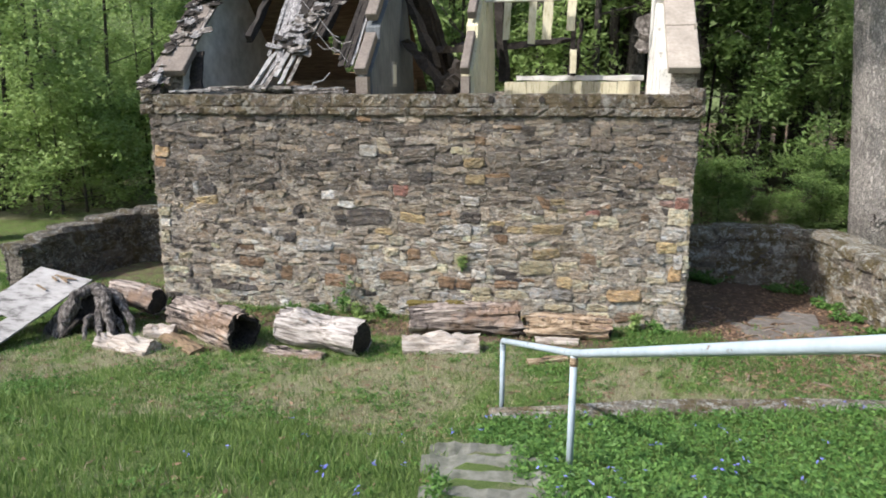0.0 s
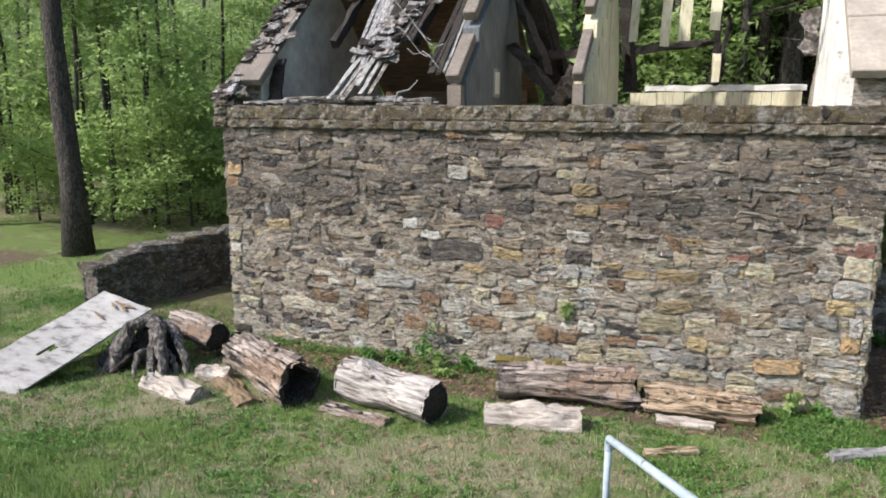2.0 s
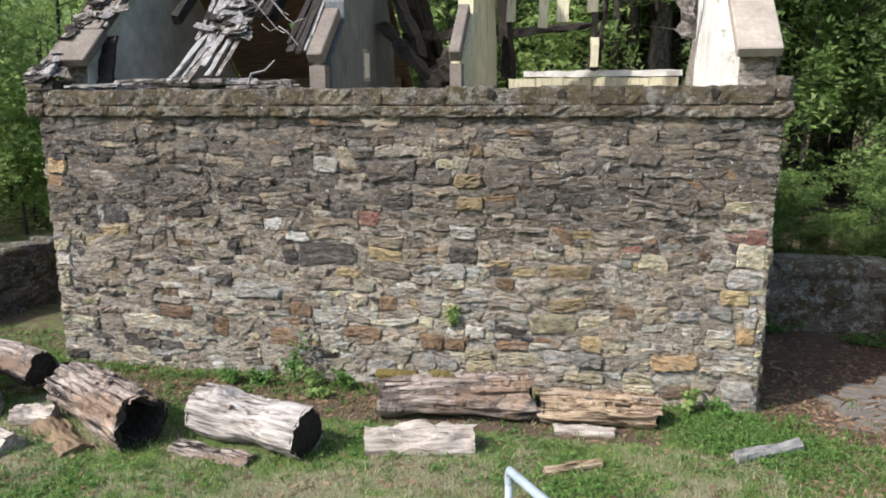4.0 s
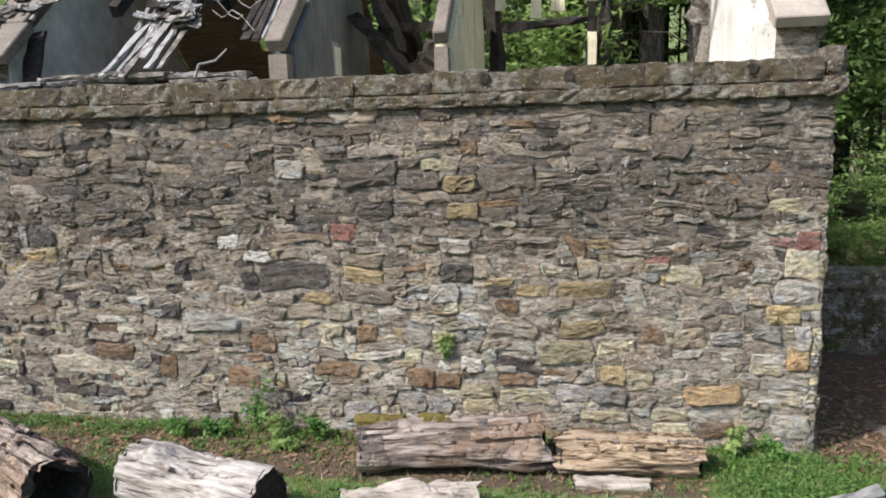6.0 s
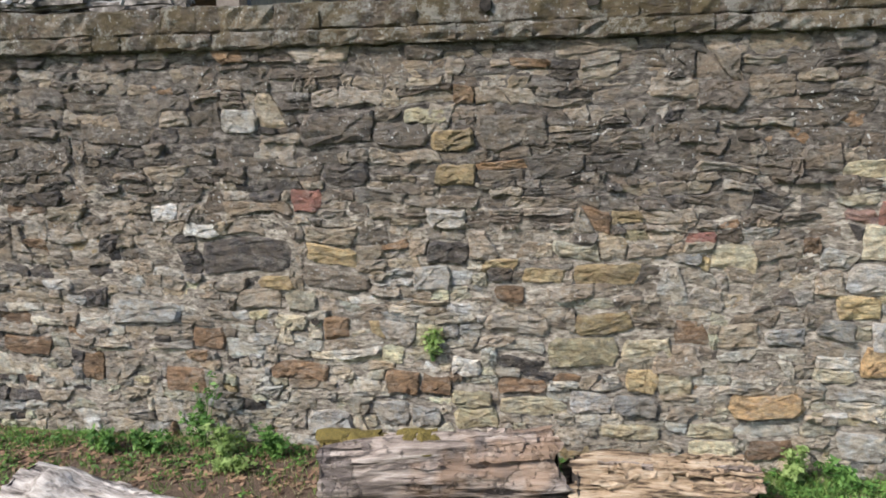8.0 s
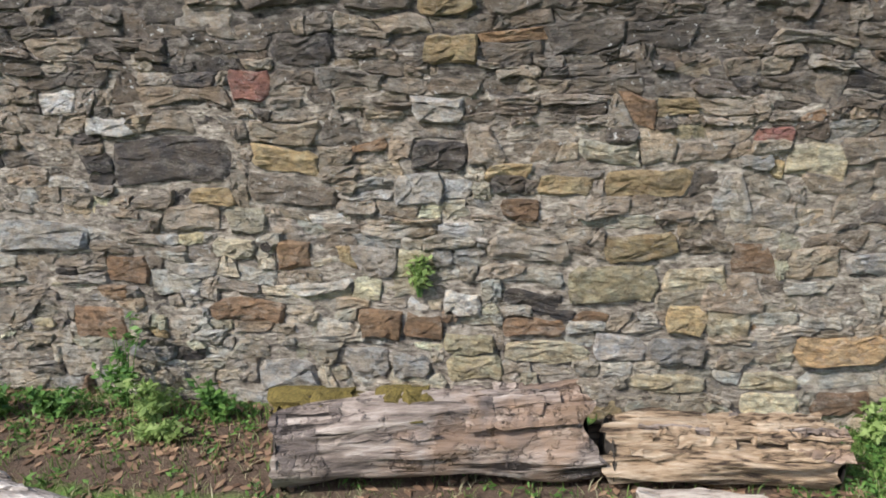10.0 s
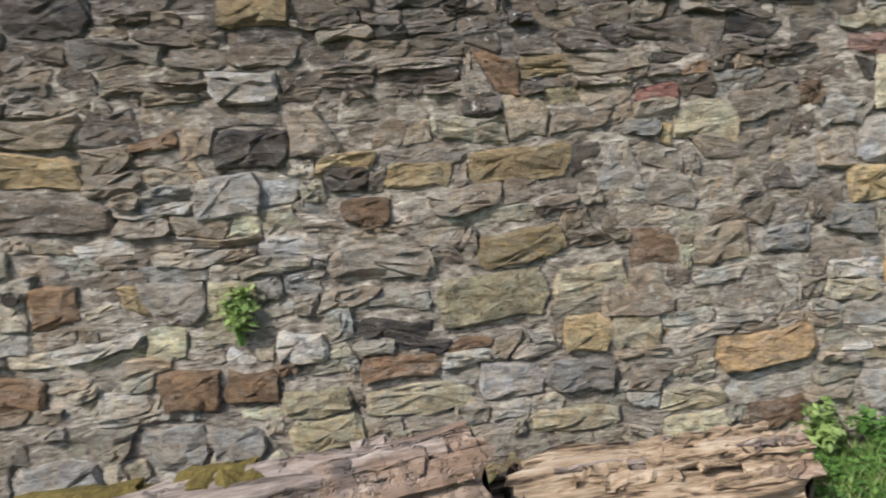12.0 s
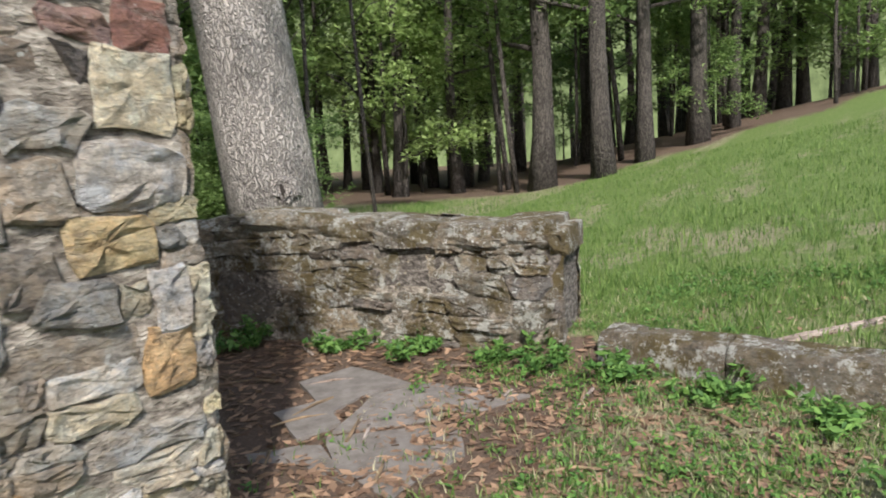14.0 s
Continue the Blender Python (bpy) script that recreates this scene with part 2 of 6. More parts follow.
OLDLATH = simple("charred_lath_wood", [(0.3, (0.03, 0.027, 0.025)), (0.5, (0.13, 0.115, 0.1)), (0.68, (0.4, 0.37, 0.34))], 11, 0.9, 0.6)
GREYBOARD = simple("blue_grey_boards", [(0.3, (0.07, 0.078, 0.085)), (0.7, (0.17, 0.18, 0.185))], 9, 0.85, 0.3, (3, 3, 0.4))
CREAM = simple("peeling_cream_paint", [(0.3, (0.3, 0.25, 0.13)), (0.45, (0.58, 0.53, 0.36)), (0.8, (0.7, 0.66, 0.5))], 8, 0.7, 0.2, (4, 4, 0.6))
WHITE = simple("flaking_white_paint", [(0.3, (0.3, 0.28, 0.24)), (0.42, (0.66, 0.64, 0.58)), (0.8, (0.74, 0.72, 0.68))], 12, 0.6, 0.2)
PLASTER = simple("stained_plaster", [(0.3, (0.4, 0.39, 0.33)), (0.7, (0.68, 0.67, 0.6))], 4, 0.9, 0.2)
BROWNWOOD = simple("sooty_brown_boards", [(0.3, (0.09, 0.065, 0.042)), (0.7, (0.27, 0.19, 0.115))], 7, 0.9, 0.4, (0.5, 4, 4))
ORANGEWOOD = simple("split_orange_wood", [(0.36, (0.06, 0.042, 0.03)), (0.48, (0.4, 0.285, 0.18)), (0.68, (0.66, 0.54, 0.4))], 11, 0.9, 1.0, (0.3, 2.4, 3), 0.06)
MOSS = simple("ochre_moss", [(0.3, (0.07, 0.056, 0.018)), (0.7, (0.2, 0.155, 0.045))], 60, 1.0, 0.9)
PIPE = simple("pale_blue_pipe_paint", [(0.33, (0.16, 0.09, 0.05)), (0.38, (0.36, 0.43, 0.48)), (0.8, (0.46, 0.53, 0.58))], 13, 0.45, 0.15)
FLAG = simple("grey_flagstone", [(0.3, (0.115, 0.1, 0.085)), (0.7, (0.22, 0.2, 0.18))], 9, 0.9, 0.35)
STEP = simple("mossy_step_stone", [(0.3, (0.08, 0.085, 0.06)), (0.55, (0.17, 0.17, 0.14)), (0.75, (0.25, 0.245, 0.21))], 7, 0.9, 0.5)


def crack_wood(name, stops, scale):
    """Weathered wood, split along the grain, with flakes of bark left on it."""
    m = Mat(name, 0.92)
    fib = m.noise(scale, 7, 0.7, m.stretch(0.16, 1.4, 1.4))
    c = m.ramp(fib, stops)
    slit = m.ramp(m.noise(scale * 0.55, 3, 0.55, m.stretch(0.1, 2.2, 2.2)), [(0.37, 0.0), (0.42, 1.0)])
    c = m.mix(m.math("SUBTRACT", 1.0, slit), c, (0.025, 0.02, 0.017))
    flake = m.ramp(m.noise(3.2, 6, 0.75), [(0.52, 0.0), (0.56, 0.8)])
    c = m.mix(flake, c, m.ramp(fib, [(0.35, (0.06, 0.05, 0.045)), (0.65, (0.2, 0.165, 0.15))]))
    warm = m.ramp(m.noise(2.1, 4, 0.6), [(0.5, 0.0), (0.62, 0.5)])
    c = m.mix(warm, c, (0.36, 0.23, 0.14))
    m.bump(m.math("ADD", m.math("MULTIPLY", fib, 0.6), m.math("ADD", m.math("MULTIPLY", slit, 0.6), m.math("MULTIPLY", flake, 0.35))), 1.0, 0.06)
    return m.done(c)


BARK_GREY = crack_wood("weathered_log_wood", [(0.34, (0.07, 0.057, 0.05)), (0.48, (0.27, 0.22, 0.185)), (0.66, (0.53, 0.46, 0.4))], 15)


def bark_mat(name, dark, light, sx=9.0):
    m = Mat(name, 0.95)
    cell = m.node("ShaderNodeTexVoronoi", Scale=sx)
    cell.feature = "DISTANCE_TO_EDGE"
    warp = m.node("ShaderNodeVectorMath")
    warp.operation = "ADD"
    wob = m.node("ShaderNodeTexNoise", Scale=7.0, Detail=3.0)
    m.link(m.co, wob.inputs["Vector"])
    scl = m.node("ShaderNodeVectorMath")
    scl.operation = "SCALE"
    scl.inputs["Scale"].default_value = 0.16
    m.link(wob.outputs["Color"], scl.inputs[0])
    m.link(m.stretch(1, 1, 0.17), warp.inputs[0])
    m.link(scl.outputs[0], warp.inputs[1])
    m.link(warp.outputs[0], cell.inputs["Vector"])
    plates = m.ramp(cell.outputs["Distance"], [(0.02, 0.0), (0.22, 1.0)])
    ridges = m.math("ADD", m.math("MULTIPLY", plates, 0.42), m.math("MULTIPLY", m.noise(32, 5, 0.7, m.stretch(1, 1, 0.2)), 0.5))
    c = m.ramp(ridges, [(0.18, dark), (0.62, light)])
    c = m.mix(0.5, c, m.ramp(m.noise(1.1, 4, 0.6), [(0.3, 0.6), (0.7, 1.35)]), "MULTIPLY")
    m.bump(ridges, 1.0, 0.06)
    return m.done(c)


BARK_OAK = bark_mat("furrowed_pale_bark", (0.17, 0.155, 0.14), (0.42, 0.385, 0.345), 27)
BARK_DARK = bark_mat("dark_woodland_bark", (0.03, 0.026, 0.023), (0.1, 0.088, 0.076), 16)


def leaf_mat(name, lo, hi, glow=0.45):
    m = Mat(name, 0.55)
    c = m.ramp(m.random(), [(0.0, lo), (0.6, tuple((a + b) / 2 for a, b in zip(lo, hi))), (1.0, hi)])
    tr = m.t.nodes.new("ShaderNodeBsdfTranslucent")
    m.link(c, tr.inputs["Color"])
    m.done(c)
    mix = m.t.nodes.new("ShaderNodeMixShader")
    mix.inputs[0].default_value = glow
    m.link(m.b.outputs[0], mix.inputs[1])
    m.link(tr.outputs[0], mix.inputs[2])
    m.link(mix.outputs[0], m.t.nodes["Material Output"].inputs["Surface"])
    return m.m


LEAF = leaf_mat("spring_leaf", (0.12, 0.2, 0.06), (0.27, 0.38, 0.13), 0.5)
LEAF_BRIGHT = leaf_mat("bright_spring_leaf", (0.22, 0.32, 0.1), (0.42, 0.54, 0.21), 0.55)
GRASS = leaf_mat("grass_blade", (0.07, 0.14, 0.032), (0.22, 0.31, 0.09), 0.4)
GRASS_DRY = leaf_mat("dry_grass_blade", (0.2, 0.195, 0.1), (0.45, 0.42, 0.265), 0.25)
VINE = leaf_mat("periwinkle_leaf", (0.05, 0.125, 0.03), (0.165, 0.3, 0.07), 0.32)
FLOWER = leaf_mat("blue_flower", (0.16, 0.18, 0.6), (0.3, 0.32, 0.75), 0.3)
DEADLEAF = leaf_mat("dead_leaf", (0.1, 0.06, 0.04), (0.36, 0.235, 0.15), 0.15)


def ground_mat():
    m = Mat("woodland_lawn_soil", 0.97)
    fine = m.noise(60, 5, 0.75)
    mid = m.noise(5, 5, 0.65)
    big = m.noise(0.55, 4, 0.6)
    grass = m.ramp(fine, [(0.3, (0.04, 0.08, 0.015)), (0.52, (0.13, 0.19, 0.05)), (0.75, (0.25, 0.28, 0.1))])
    straw = m.ramp(fine, [(0.3, (0.09, 0.088, 0.045)), (0.5, (0.24, 0.228, 0.133)), (0.75, (0.42, 0.39, 0.26))])
    soil = m.ramp(fine, [(0.25, (0.05, 0.035, 0.025)), (0.6, (0.15, 0.105, 0.075)), (0.85, (0.28, 0.2, 0.14))])
    at = m.t.nodes.new("ShaderNodeVertexColor")
    at.layer_name = "cover"
    sep = m.t.nodes.new("ShaderNodeSeparateColor")
    m.link(at.outputs[0], sep.inputs[0])
    edge = m.math("MULTIPLY", m.math("SUBTRACT", m.math("ADD", m.math("MULTIPLY", mid, 0.7), m.math("MULTIPLY", big, 0.3)), 0.5), 1.6)
    c = m.mix(m.ramp(m.math("ADD", sep.outputs[0], edge), [(0.35, 0.0), (0.65, 1.0)]), straw, grass)
    c = m.mix(m.ramp(m.math("ADD", sep.outputs[1], edge), [(0.35, 0.0), (0.65, 1.0)]), c, soil)
    m.bump(m.math("ADD", fine, mid), 0.7, 0.04)
    return m.done(c)


GROUND = ground_mat()

# ---- ground ----
X0, X1 = -4.22, 4.26            # the front wall's corners, its face at y = 0
KERB = [(1.8, -3.42), (3.75, -2.8), (5.2, -2.5), (6.95, -2.3), (7.25, -1.9), (7.42, -0.1)]


def kerb_y(x):
    for (xa, ya), (xb, yb) in zip(KERB, KERB[1:]):
        if xa <= x <= xb:
            return ya + (yb - ya) * (x - xa) / (xb - xa)
    return None


def kerb_side(x, y):
    """Distance from the kerb's line, positive on the bank's side."""
    best = None
    for (xa, ya), (xb, yb) in zip(KERB, KERB[1:]):
        dx, dy = xb - xa, yb - ya
        t = min(1, max(0, ((x - xa) * dx + (y - ya) * dy) / (dx * dx + dy * dy)))
        d = math.hypot(x - xa - t * dx, y - ya - t * dy)
        side = (x - xa) * dy - (y - ya) * dx
        if best is None or d < abs(best):
            best = d if side > 0 else -d
    return best


def sstep(a, b, x):
    t = min(1.0, max(0.0, (x - a) / (b - a)))
    return t * t * (3 - 2 * t)


def hill(x, y):
    steep = 0.11 * (min(0, max(y, -9.5) + 4.6)) * (1 - sstep(4, 10, x))
    c = 0.24 - 0.07 * sstep(3, 9, x)
    z = 0.03 + 0.12 * min(max(x - 4.3, 0), 30) - c * (max(y, -9.5) + 3.4) - steep - 0.1 * min(0, y + 9.5)
    floor_z = 0.05 - 0.1 * sstep(-6, -16, x)
    d = z - floor_z
    return floor_z + (d + math.sqrt(d * d + 0.03)) / 2


def ground_z(x, y):
    yard = -0.1 * sstep(4.0, 5.5, x)
    ky = kerb_y(x)
    if x < 1.8:
        z = max(hill(x, y) - 0.06, 0)
    elif ky is not None:
        k = kerb_side(x, y)
        z = yard + (hill(x, y) - yard) * sstep(0.1, 0.3, k)
    else:
        z = hill(x, y)
        if x < 8.2 and y < 0.1:
            z = yard + (z - yard) * sstep(0.1, 0.3, kerb_side(x, y))
    if 7.0 < x < 7.75 and y > -0.1:
        z = yard + (hill(x, y) - yard) * sstep(7.15, 7.6, x)
    if 1.8 <= x <= 7.0 and y >= -0.2:
        z = yard if y < 3.6 else yard + (0.25 - yard) * sstep(3.6, 4.2, y)
    if x < 1.8 and y > 3:
        z = 0.05 * sstep(3, 6, y)
    z += 0.03 * noise.noise((x * 0.6, y * 0.6, 3.1)) + 0.012 * noise.noise((x * 2.3, y * 2.3, 9.0))
    return z


def grass_amount(x, y):
    """How green the sward is, 0 to 1."""
    n = noise.noise((x * 0.5, y * 0.5, 4.0)) * 0.45 + noise.noise((x * 1.4, y * 1.4, 7.0)) * 0.4 + noise.noise((x * 4, y * 4, 2.0)) * 0.3
    if x < 1.7:
        g = 0.56 + 0.16 * sstep(-1.6, -0.6, y) + 0.36 * sstep(-3.9, -5.2, y + 0.6 * noise.noise((x * 0.8, y * 0.8, 1.0)))
    elif kerb_y(x) is not None and y > kerb_y(x) - 0.1:
        g = 0.5
    else:
        g = 0.72
    if y > 6:
        g *= 0.6
    elif x < -7.5:
        g = 0.75
    return min(1, max(0, g + n))


def soil_amount(x, y):
    s = 0.05
    if 4.3 < x < 7.6 and -0.4 < y < 4:
        s = 0.95
    elif 2.0 < x < 7.4 and kerb_y(x) and y > kerb_y(x) and y < 0:
        s = 0.12 + 0.3 * sstep(4.8, 5.6, x)
    if -6.9 < x < -4.2 and 0.2 < y < 4:
        s = 0.55
    if y > 9 or x < -12:
        s = 0.6
    if -4.3 < x < 3.3 and -1.1 < y < 0:
        s = 0.7
    if x < -7 and y > 3.2:
        s = 0.4
    if x > 3 and y > 5 and x < 13 + 0.5 * (y - 5):
        s = 0.95
    if x > 12:
        edge = 21 + (6 - y) * 1.3 if y < 6 else 21 - (y - 6) * 0.35
        s = 0.9 * sstep(edge - 1, edge + 1, x)
    return s


def axis(lo, hi, near_lo, near_hi, fine):
    pts = list(np.arange(near_lo, near_hi + 1e-6, fine))
    step, p = fine, near_hi
    while p < hi:
        step *= 1.25
        p += step
        pts.append(min(p, hi))
    step, p = fine, near_lo
    while p > lo:
        step *= 1.25
        p -= step
        pts.insert(0, max(p, lo))
    return pts


gx, gy = axis(-420, 420, -9, 11, 0.16), axis(-420, 420, -12, 6, 0.16)
gv = [(x, y, ground_z(x, y)) for y in gy for x in gx]
nx = len(gx)
gf = [(j * nx + i, j * nx + i + 1, (j + 1) * nx + i + 1, (j + 1) * nx + i) for j in range(len(gy) - 1) for i in range(nx - 1)]
gme = mesh_of("ground", gv, gf, True)
layer = gme.color_attributes.new("cover", "FLOAT_COLOR", "POINT")
layer.data.foreach_set("color", [c for x, y, z in gv for c in (grass_amount(x, y), soil_amount(x, y), 0.0, 1.0)])
ground = tagged(put("ground", gme, GROUND), "grassy hillside lawn with dry patches and leaf litter", "ground", kind="structure")


# ---- rubble masonry ----
def stone_mesh(rnd, ua, ub, lo, hi, depth, to3, gap=-0.001, sl=0.0, sr=0.0):
    """One split stone between the bed joints lo(u) and hi(u), with a broken outline and a rough-hewn face."""
    w = ub - ua
    h0 = hi((ua + ub) / 2) - lo((ua + ub) / 2)
    cx = min(0.2 * w, 0.55 * h0) * (0.55 if h0 > 0.1 else 0.75)
    k = 3 if w < 0.25 else 4
    ring = []
    us = [ua + gap + cx * rnd.uniform(0.1, 1.1)] + [ua + w * (i + rnd.uniform(-0.25, 0.25)) / k for i in range(1, k)] + [ub - gap - cx * rnd.uniform(0.1, 1.1)]
    jag = min(0.015, 0.13 * h0)
    for u in us:
        ring.append((u, lo(u) + gap + rnd.uniform(-0.7, 0.9) * jag))
    for f in (rnd.uniform(0.15, 0.45), rnd.uniform(0.55, 0.85)):
        ring.append((ub - gap - rnd.uniform(-0.7, 0.9) * jag, lo(ub) + h0 * f))
    us = [ub - gap - cx * rnd.uniform(0.1, 1.1)] + [ua + w * (i + rnd.uniform(-0.25, 0.25)) / k for i in range(k - 1, 0, -1)] + [ua + gap + cx * rnd.uniform(0.1, 1.1)]
    for u in us:
        ring.append((u, hi(u) - gap - rnd.uniform(-0.7, 0.9) * jag))
    for f in (rnd.uniform(0.55, 0.85), rnd.uniform(0.15, 0.45)):
        ring.append((ua + gap + rnd.uniform(-0.7, 0.9) * jag, lo(ua) + h0 * f))
    low = lo((ua + ub) / 2)
    ring = [(u + (sl + (sr - sl) * (u - ua) / w) * (v - low - h0 / 2), v) for u, v in ring]
    cu = (ua + ub) / 2 + rnd.uniform(-0.15, 0.15) * w
    cv = sum(p[1] for p in ring) / len(ring) + rnd.uniform(-0.15, 0.2) * h0
    tv, tu = rnd.uniform(-0.5, 0.7) * depth, rnd.uniform(-0.4, 0.4) * depth
    n = len(ring)
    verts = [to3(u, v, -0.03) for u, v in ring]
    verts += [to3(u, v, max(0.002, depth * rnd.uniform(0.45, 0.8) + 0.5 * tv * (v - cv) / h0)) for u, v in ring]
    for u, v in ring:
        ku, kv = rnd.uniform(0.86, 0.95), rnd.uniform(0.78, 0.92)
        verts.append(to3(cu + (u - cu) * ku, cv + (v - cv) * kv, depth * rnd.uniform(0.7, 1.22) + tv * (v - cv) / h0 + tu * (u - cu) / w))
    for u, v in ring:
        kk = rnd.uniform(0.35, 0.6)
        verts.append(to3(cu + (u - cu) * kk, cv + (v - cv) * kk, depth * rnd.uniform(0.75, 1.3) + 0.5 * tv * (v - cv) / h0))
    verts.append(to3(cu, cv, depth * rnd.uniform(0.98, 1.12)))
    faces = []
    for a in range(n):
        q = (a + 1) % n
        for r in range(3):
            faces.append((r * n + a, r * n + q, (r + 1) * n + q, (r + 1) * n + a))
        faces.append((3 * n + a, 3 * n + q, 4 * n))
    return verts, faces


def rubble(thing, length, height, to3, seed, pick, near=None, landmarks=(), top=None, course=(0.06, 0.14), depth=(0.012, 0.05), aspect=(0.9, 3.3), ragged=0.0, name="stone"):
    """Random rubble, brought to courses, over a face length x height. pick(u, v, rnd) gives a material; near(u, v) says
    which stones are objects of their own; landmarks: (u, v, width, height, depth, material)."""
    rnd = random.Random(seed)
    vs = [0.0]
    while vs[-1] < height - 0.05:
        vs.append(vs[-1] + rnd.uniform(*course))
    vs[-1] = height
    taken = [(u - w / 2, u + w / 2, v - h / 2, v + h / 2) for u, v, w, h, d, m in landmarks]
    joined = {}
    mats = []

    def add(ua, ub, lo, hi, d, mat, cu, cv, sl=0.0, sr=0.0):
        verts, faces = stone_mesh(rnd, ua, ub, lo, hi, d, to3, -0.001, sl, sr)
        if near and near(cu, cv):
            put(name, mesh_of(name, verts, faces), mat, thing)
        else:
            V, F = joined.setdefault(mat.name, ([], []))
            o = len(V)
            V.extend(verts)
            F.extend([tuple(i + o for i in f) for f in faces])
            if mat not in mats:
                mats.append(mat)

    def bound(k):
        flat = k == 0 or k == len(vs) - 1
        v0 = vs[k]
        if flat:
            return lambda u: v0
        return lambda u: v0 + 0.045 * noise.noise((u * 0.8, v0 * 1.1, seed)) + 0.026 * noise.noise((u * 4.2, k * 5.1, seed))

    for k in range(len(vs) - 1):
        lo, hi = bound(k), bound(k + 1)
        u = -rnd.uniform(0, ragged)
        end = length + rnd.uniform(0, ragged)
        sl = 0.0
        while u < end - 0.02:
            h0 = vs[k + 1] - vs[k]
            w = h0 * rnd.uniform(*aspect)
            if rnd.random() < 0.12:
                w *= 1.5
            ub = min(u + w, end)
            if end - ub < 0.07:
                ub = end
            clash = None
            for a, b, c, d in taken:
                over = min(d, vs[k + 1]) - max(c, vs[k])
                if over > 0.35 * h0 and a < ub - 0.015 and b > u + 0.015:
                    clash = (a, b) if clash is None or a < clash[0] else clash
            nxt = ub
            if clash:
                if clash[0] - u < 0.05:
                    u, sl = clash[1], 0.0
                    continue
                ub = min(ub, clash[0])
                nxt = clash[1] if ub == clash[0] else ub
            mid, vm = (u + ub) / 2, (vs[k] + vs[k + 1]) / 2
            if top and vm > top(mid):
                u = nxt
                continue
            top_b = hi
            if k + 2 < len(vs) and rnd.random() < 0.09 and not clash:
                top_b = bound(k + 2)
                taken.append((u, ub, vs[k + 1], vs[k + 2]))
            d = rnd.uniform(*depth)
            sr = 0.0 if clash or ub == end else rnd.uniform(-0.75, 0.75)
            if top_b is hi and h0 > 0.105 and rnd.random() < 0.42 and ub - u > 0.16:
                s = rnd.uniform(0.38, 0.62)
                tilt = rnd.uniform(-0.012, 0.012)
                a0, b0 = u, ub
                split = lambda q, lo=lo, hi=hi, s=s, tilt=tilt, a0=a0, b0=b0: lo(q) + (hi(q) - lo(q)) * s + tilt * ((q - a0) / (b0 - a0) - 0.5) * 2
                add(u, ub, lo, split, d, pick(mid, vm, rnd), mid, vm, sl, sr)
                cut = u + (ub - u) * rnd.uniform(0.3, 0.7)
                if ub - u > 0.3 and rnd.random() < 0.6:
                    add(u, cut, split, hi, rnd.uniform(*depth), pick(mid, vm, rnd), mid, vm)
                    add(cut, ub, split, hi, rnd.uniform(*depth), pick(mid, vm, rnd), mid, vm)
                else:
                    add(u, ub, split, hi, rnd.uniform(*depth), pick(mid, vm, rnd), mid, vm, sl, sr)
            else:
                add(u, ub, lo, top_b, d, pick(mid, vm, rnd), mid, vm, sl, sr)
            u, sl = nxt, sr
    for u, v, w, h, d, mat in landmarks:
        add(u - w / 2, u + w / 2, lambda q, v=v, h=h: v - h / 2, lambda q, v=v, h=h: v + h / 2, d, mat, u, v)
    for mat in mats:
        V, F = joined[mat.name]
        tagged(put("rubble_stones", mesh_of("rubble_stones", V, F), mat, thing), kind="stuff")


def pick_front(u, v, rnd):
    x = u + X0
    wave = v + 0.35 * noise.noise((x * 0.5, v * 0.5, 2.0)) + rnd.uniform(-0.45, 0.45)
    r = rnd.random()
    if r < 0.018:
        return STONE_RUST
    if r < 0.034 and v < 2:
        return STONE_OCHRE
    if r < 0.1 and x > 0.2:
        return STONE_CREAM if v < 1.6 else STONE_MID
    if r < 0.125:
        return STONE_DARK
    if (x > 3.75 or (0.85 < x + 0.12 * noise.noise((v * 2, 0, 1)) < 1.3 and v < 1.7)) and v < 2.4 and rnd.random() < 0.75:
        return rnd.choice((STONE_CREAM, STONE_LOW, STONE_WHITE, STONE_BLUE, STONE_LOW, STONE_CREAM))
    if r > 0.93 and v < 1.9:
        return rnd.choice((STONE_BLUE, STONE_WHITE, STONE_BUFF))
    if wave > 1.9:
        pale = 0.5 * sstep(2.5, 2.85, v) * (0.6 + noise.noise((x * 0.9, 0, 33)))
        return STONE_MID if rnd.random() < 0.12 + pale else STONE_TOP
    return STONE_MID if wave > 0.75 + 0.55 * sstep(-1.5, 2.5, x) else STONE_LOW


def prism(bm, x0, x1, y0, y1, z0, z1):
    vs = [bm.verts.new(p) for p in ((x0, y0, z0), (x1, y0, z0), (x1, y1, z0), (x0, y1, z0), (x0, y0, z1), (x1, y0, z1), (x1, y1, z1), (x0, y1, z1))]
    for f in ((0, 3, 2, 1), (4, 5, 6, 7), (0, 1, 5, 4), (1, 2, 6, 5), (2, 3, 7, 6), (3, 0, 4, 7)):
        bm.faces.new([vs[i] for i in f])


def solid(name, x0, x1, y0, y1, z0, z1, mat, parent=None, label=""):
    bm = bmesh.new()
    prism(bm, x0, x1, y0, y1, z0, z1)
    return part(name, bm, mat, parent, label)


DEEP, EAVE, SLOPE = 5.1, 3.14, 0.9
RIDGE_Y = DEEP / 2
house = empty("stone_ruin", "roofless fire-damaged stone outbuilding of grey rubble with a moulded stone cornice", "building")
wall_front = solid("front_wall", X0, X1, 0, 0.45, -0.3, EAVE + 0.3, MORTAR, house, "grey-brown random rubble wall, darker and sooty near the top")
wall_back = solid("back_wall", X0, X1, DEEP - 0.4, DEEP, -0.3, EAVE + 0.36, MORTAR, house)


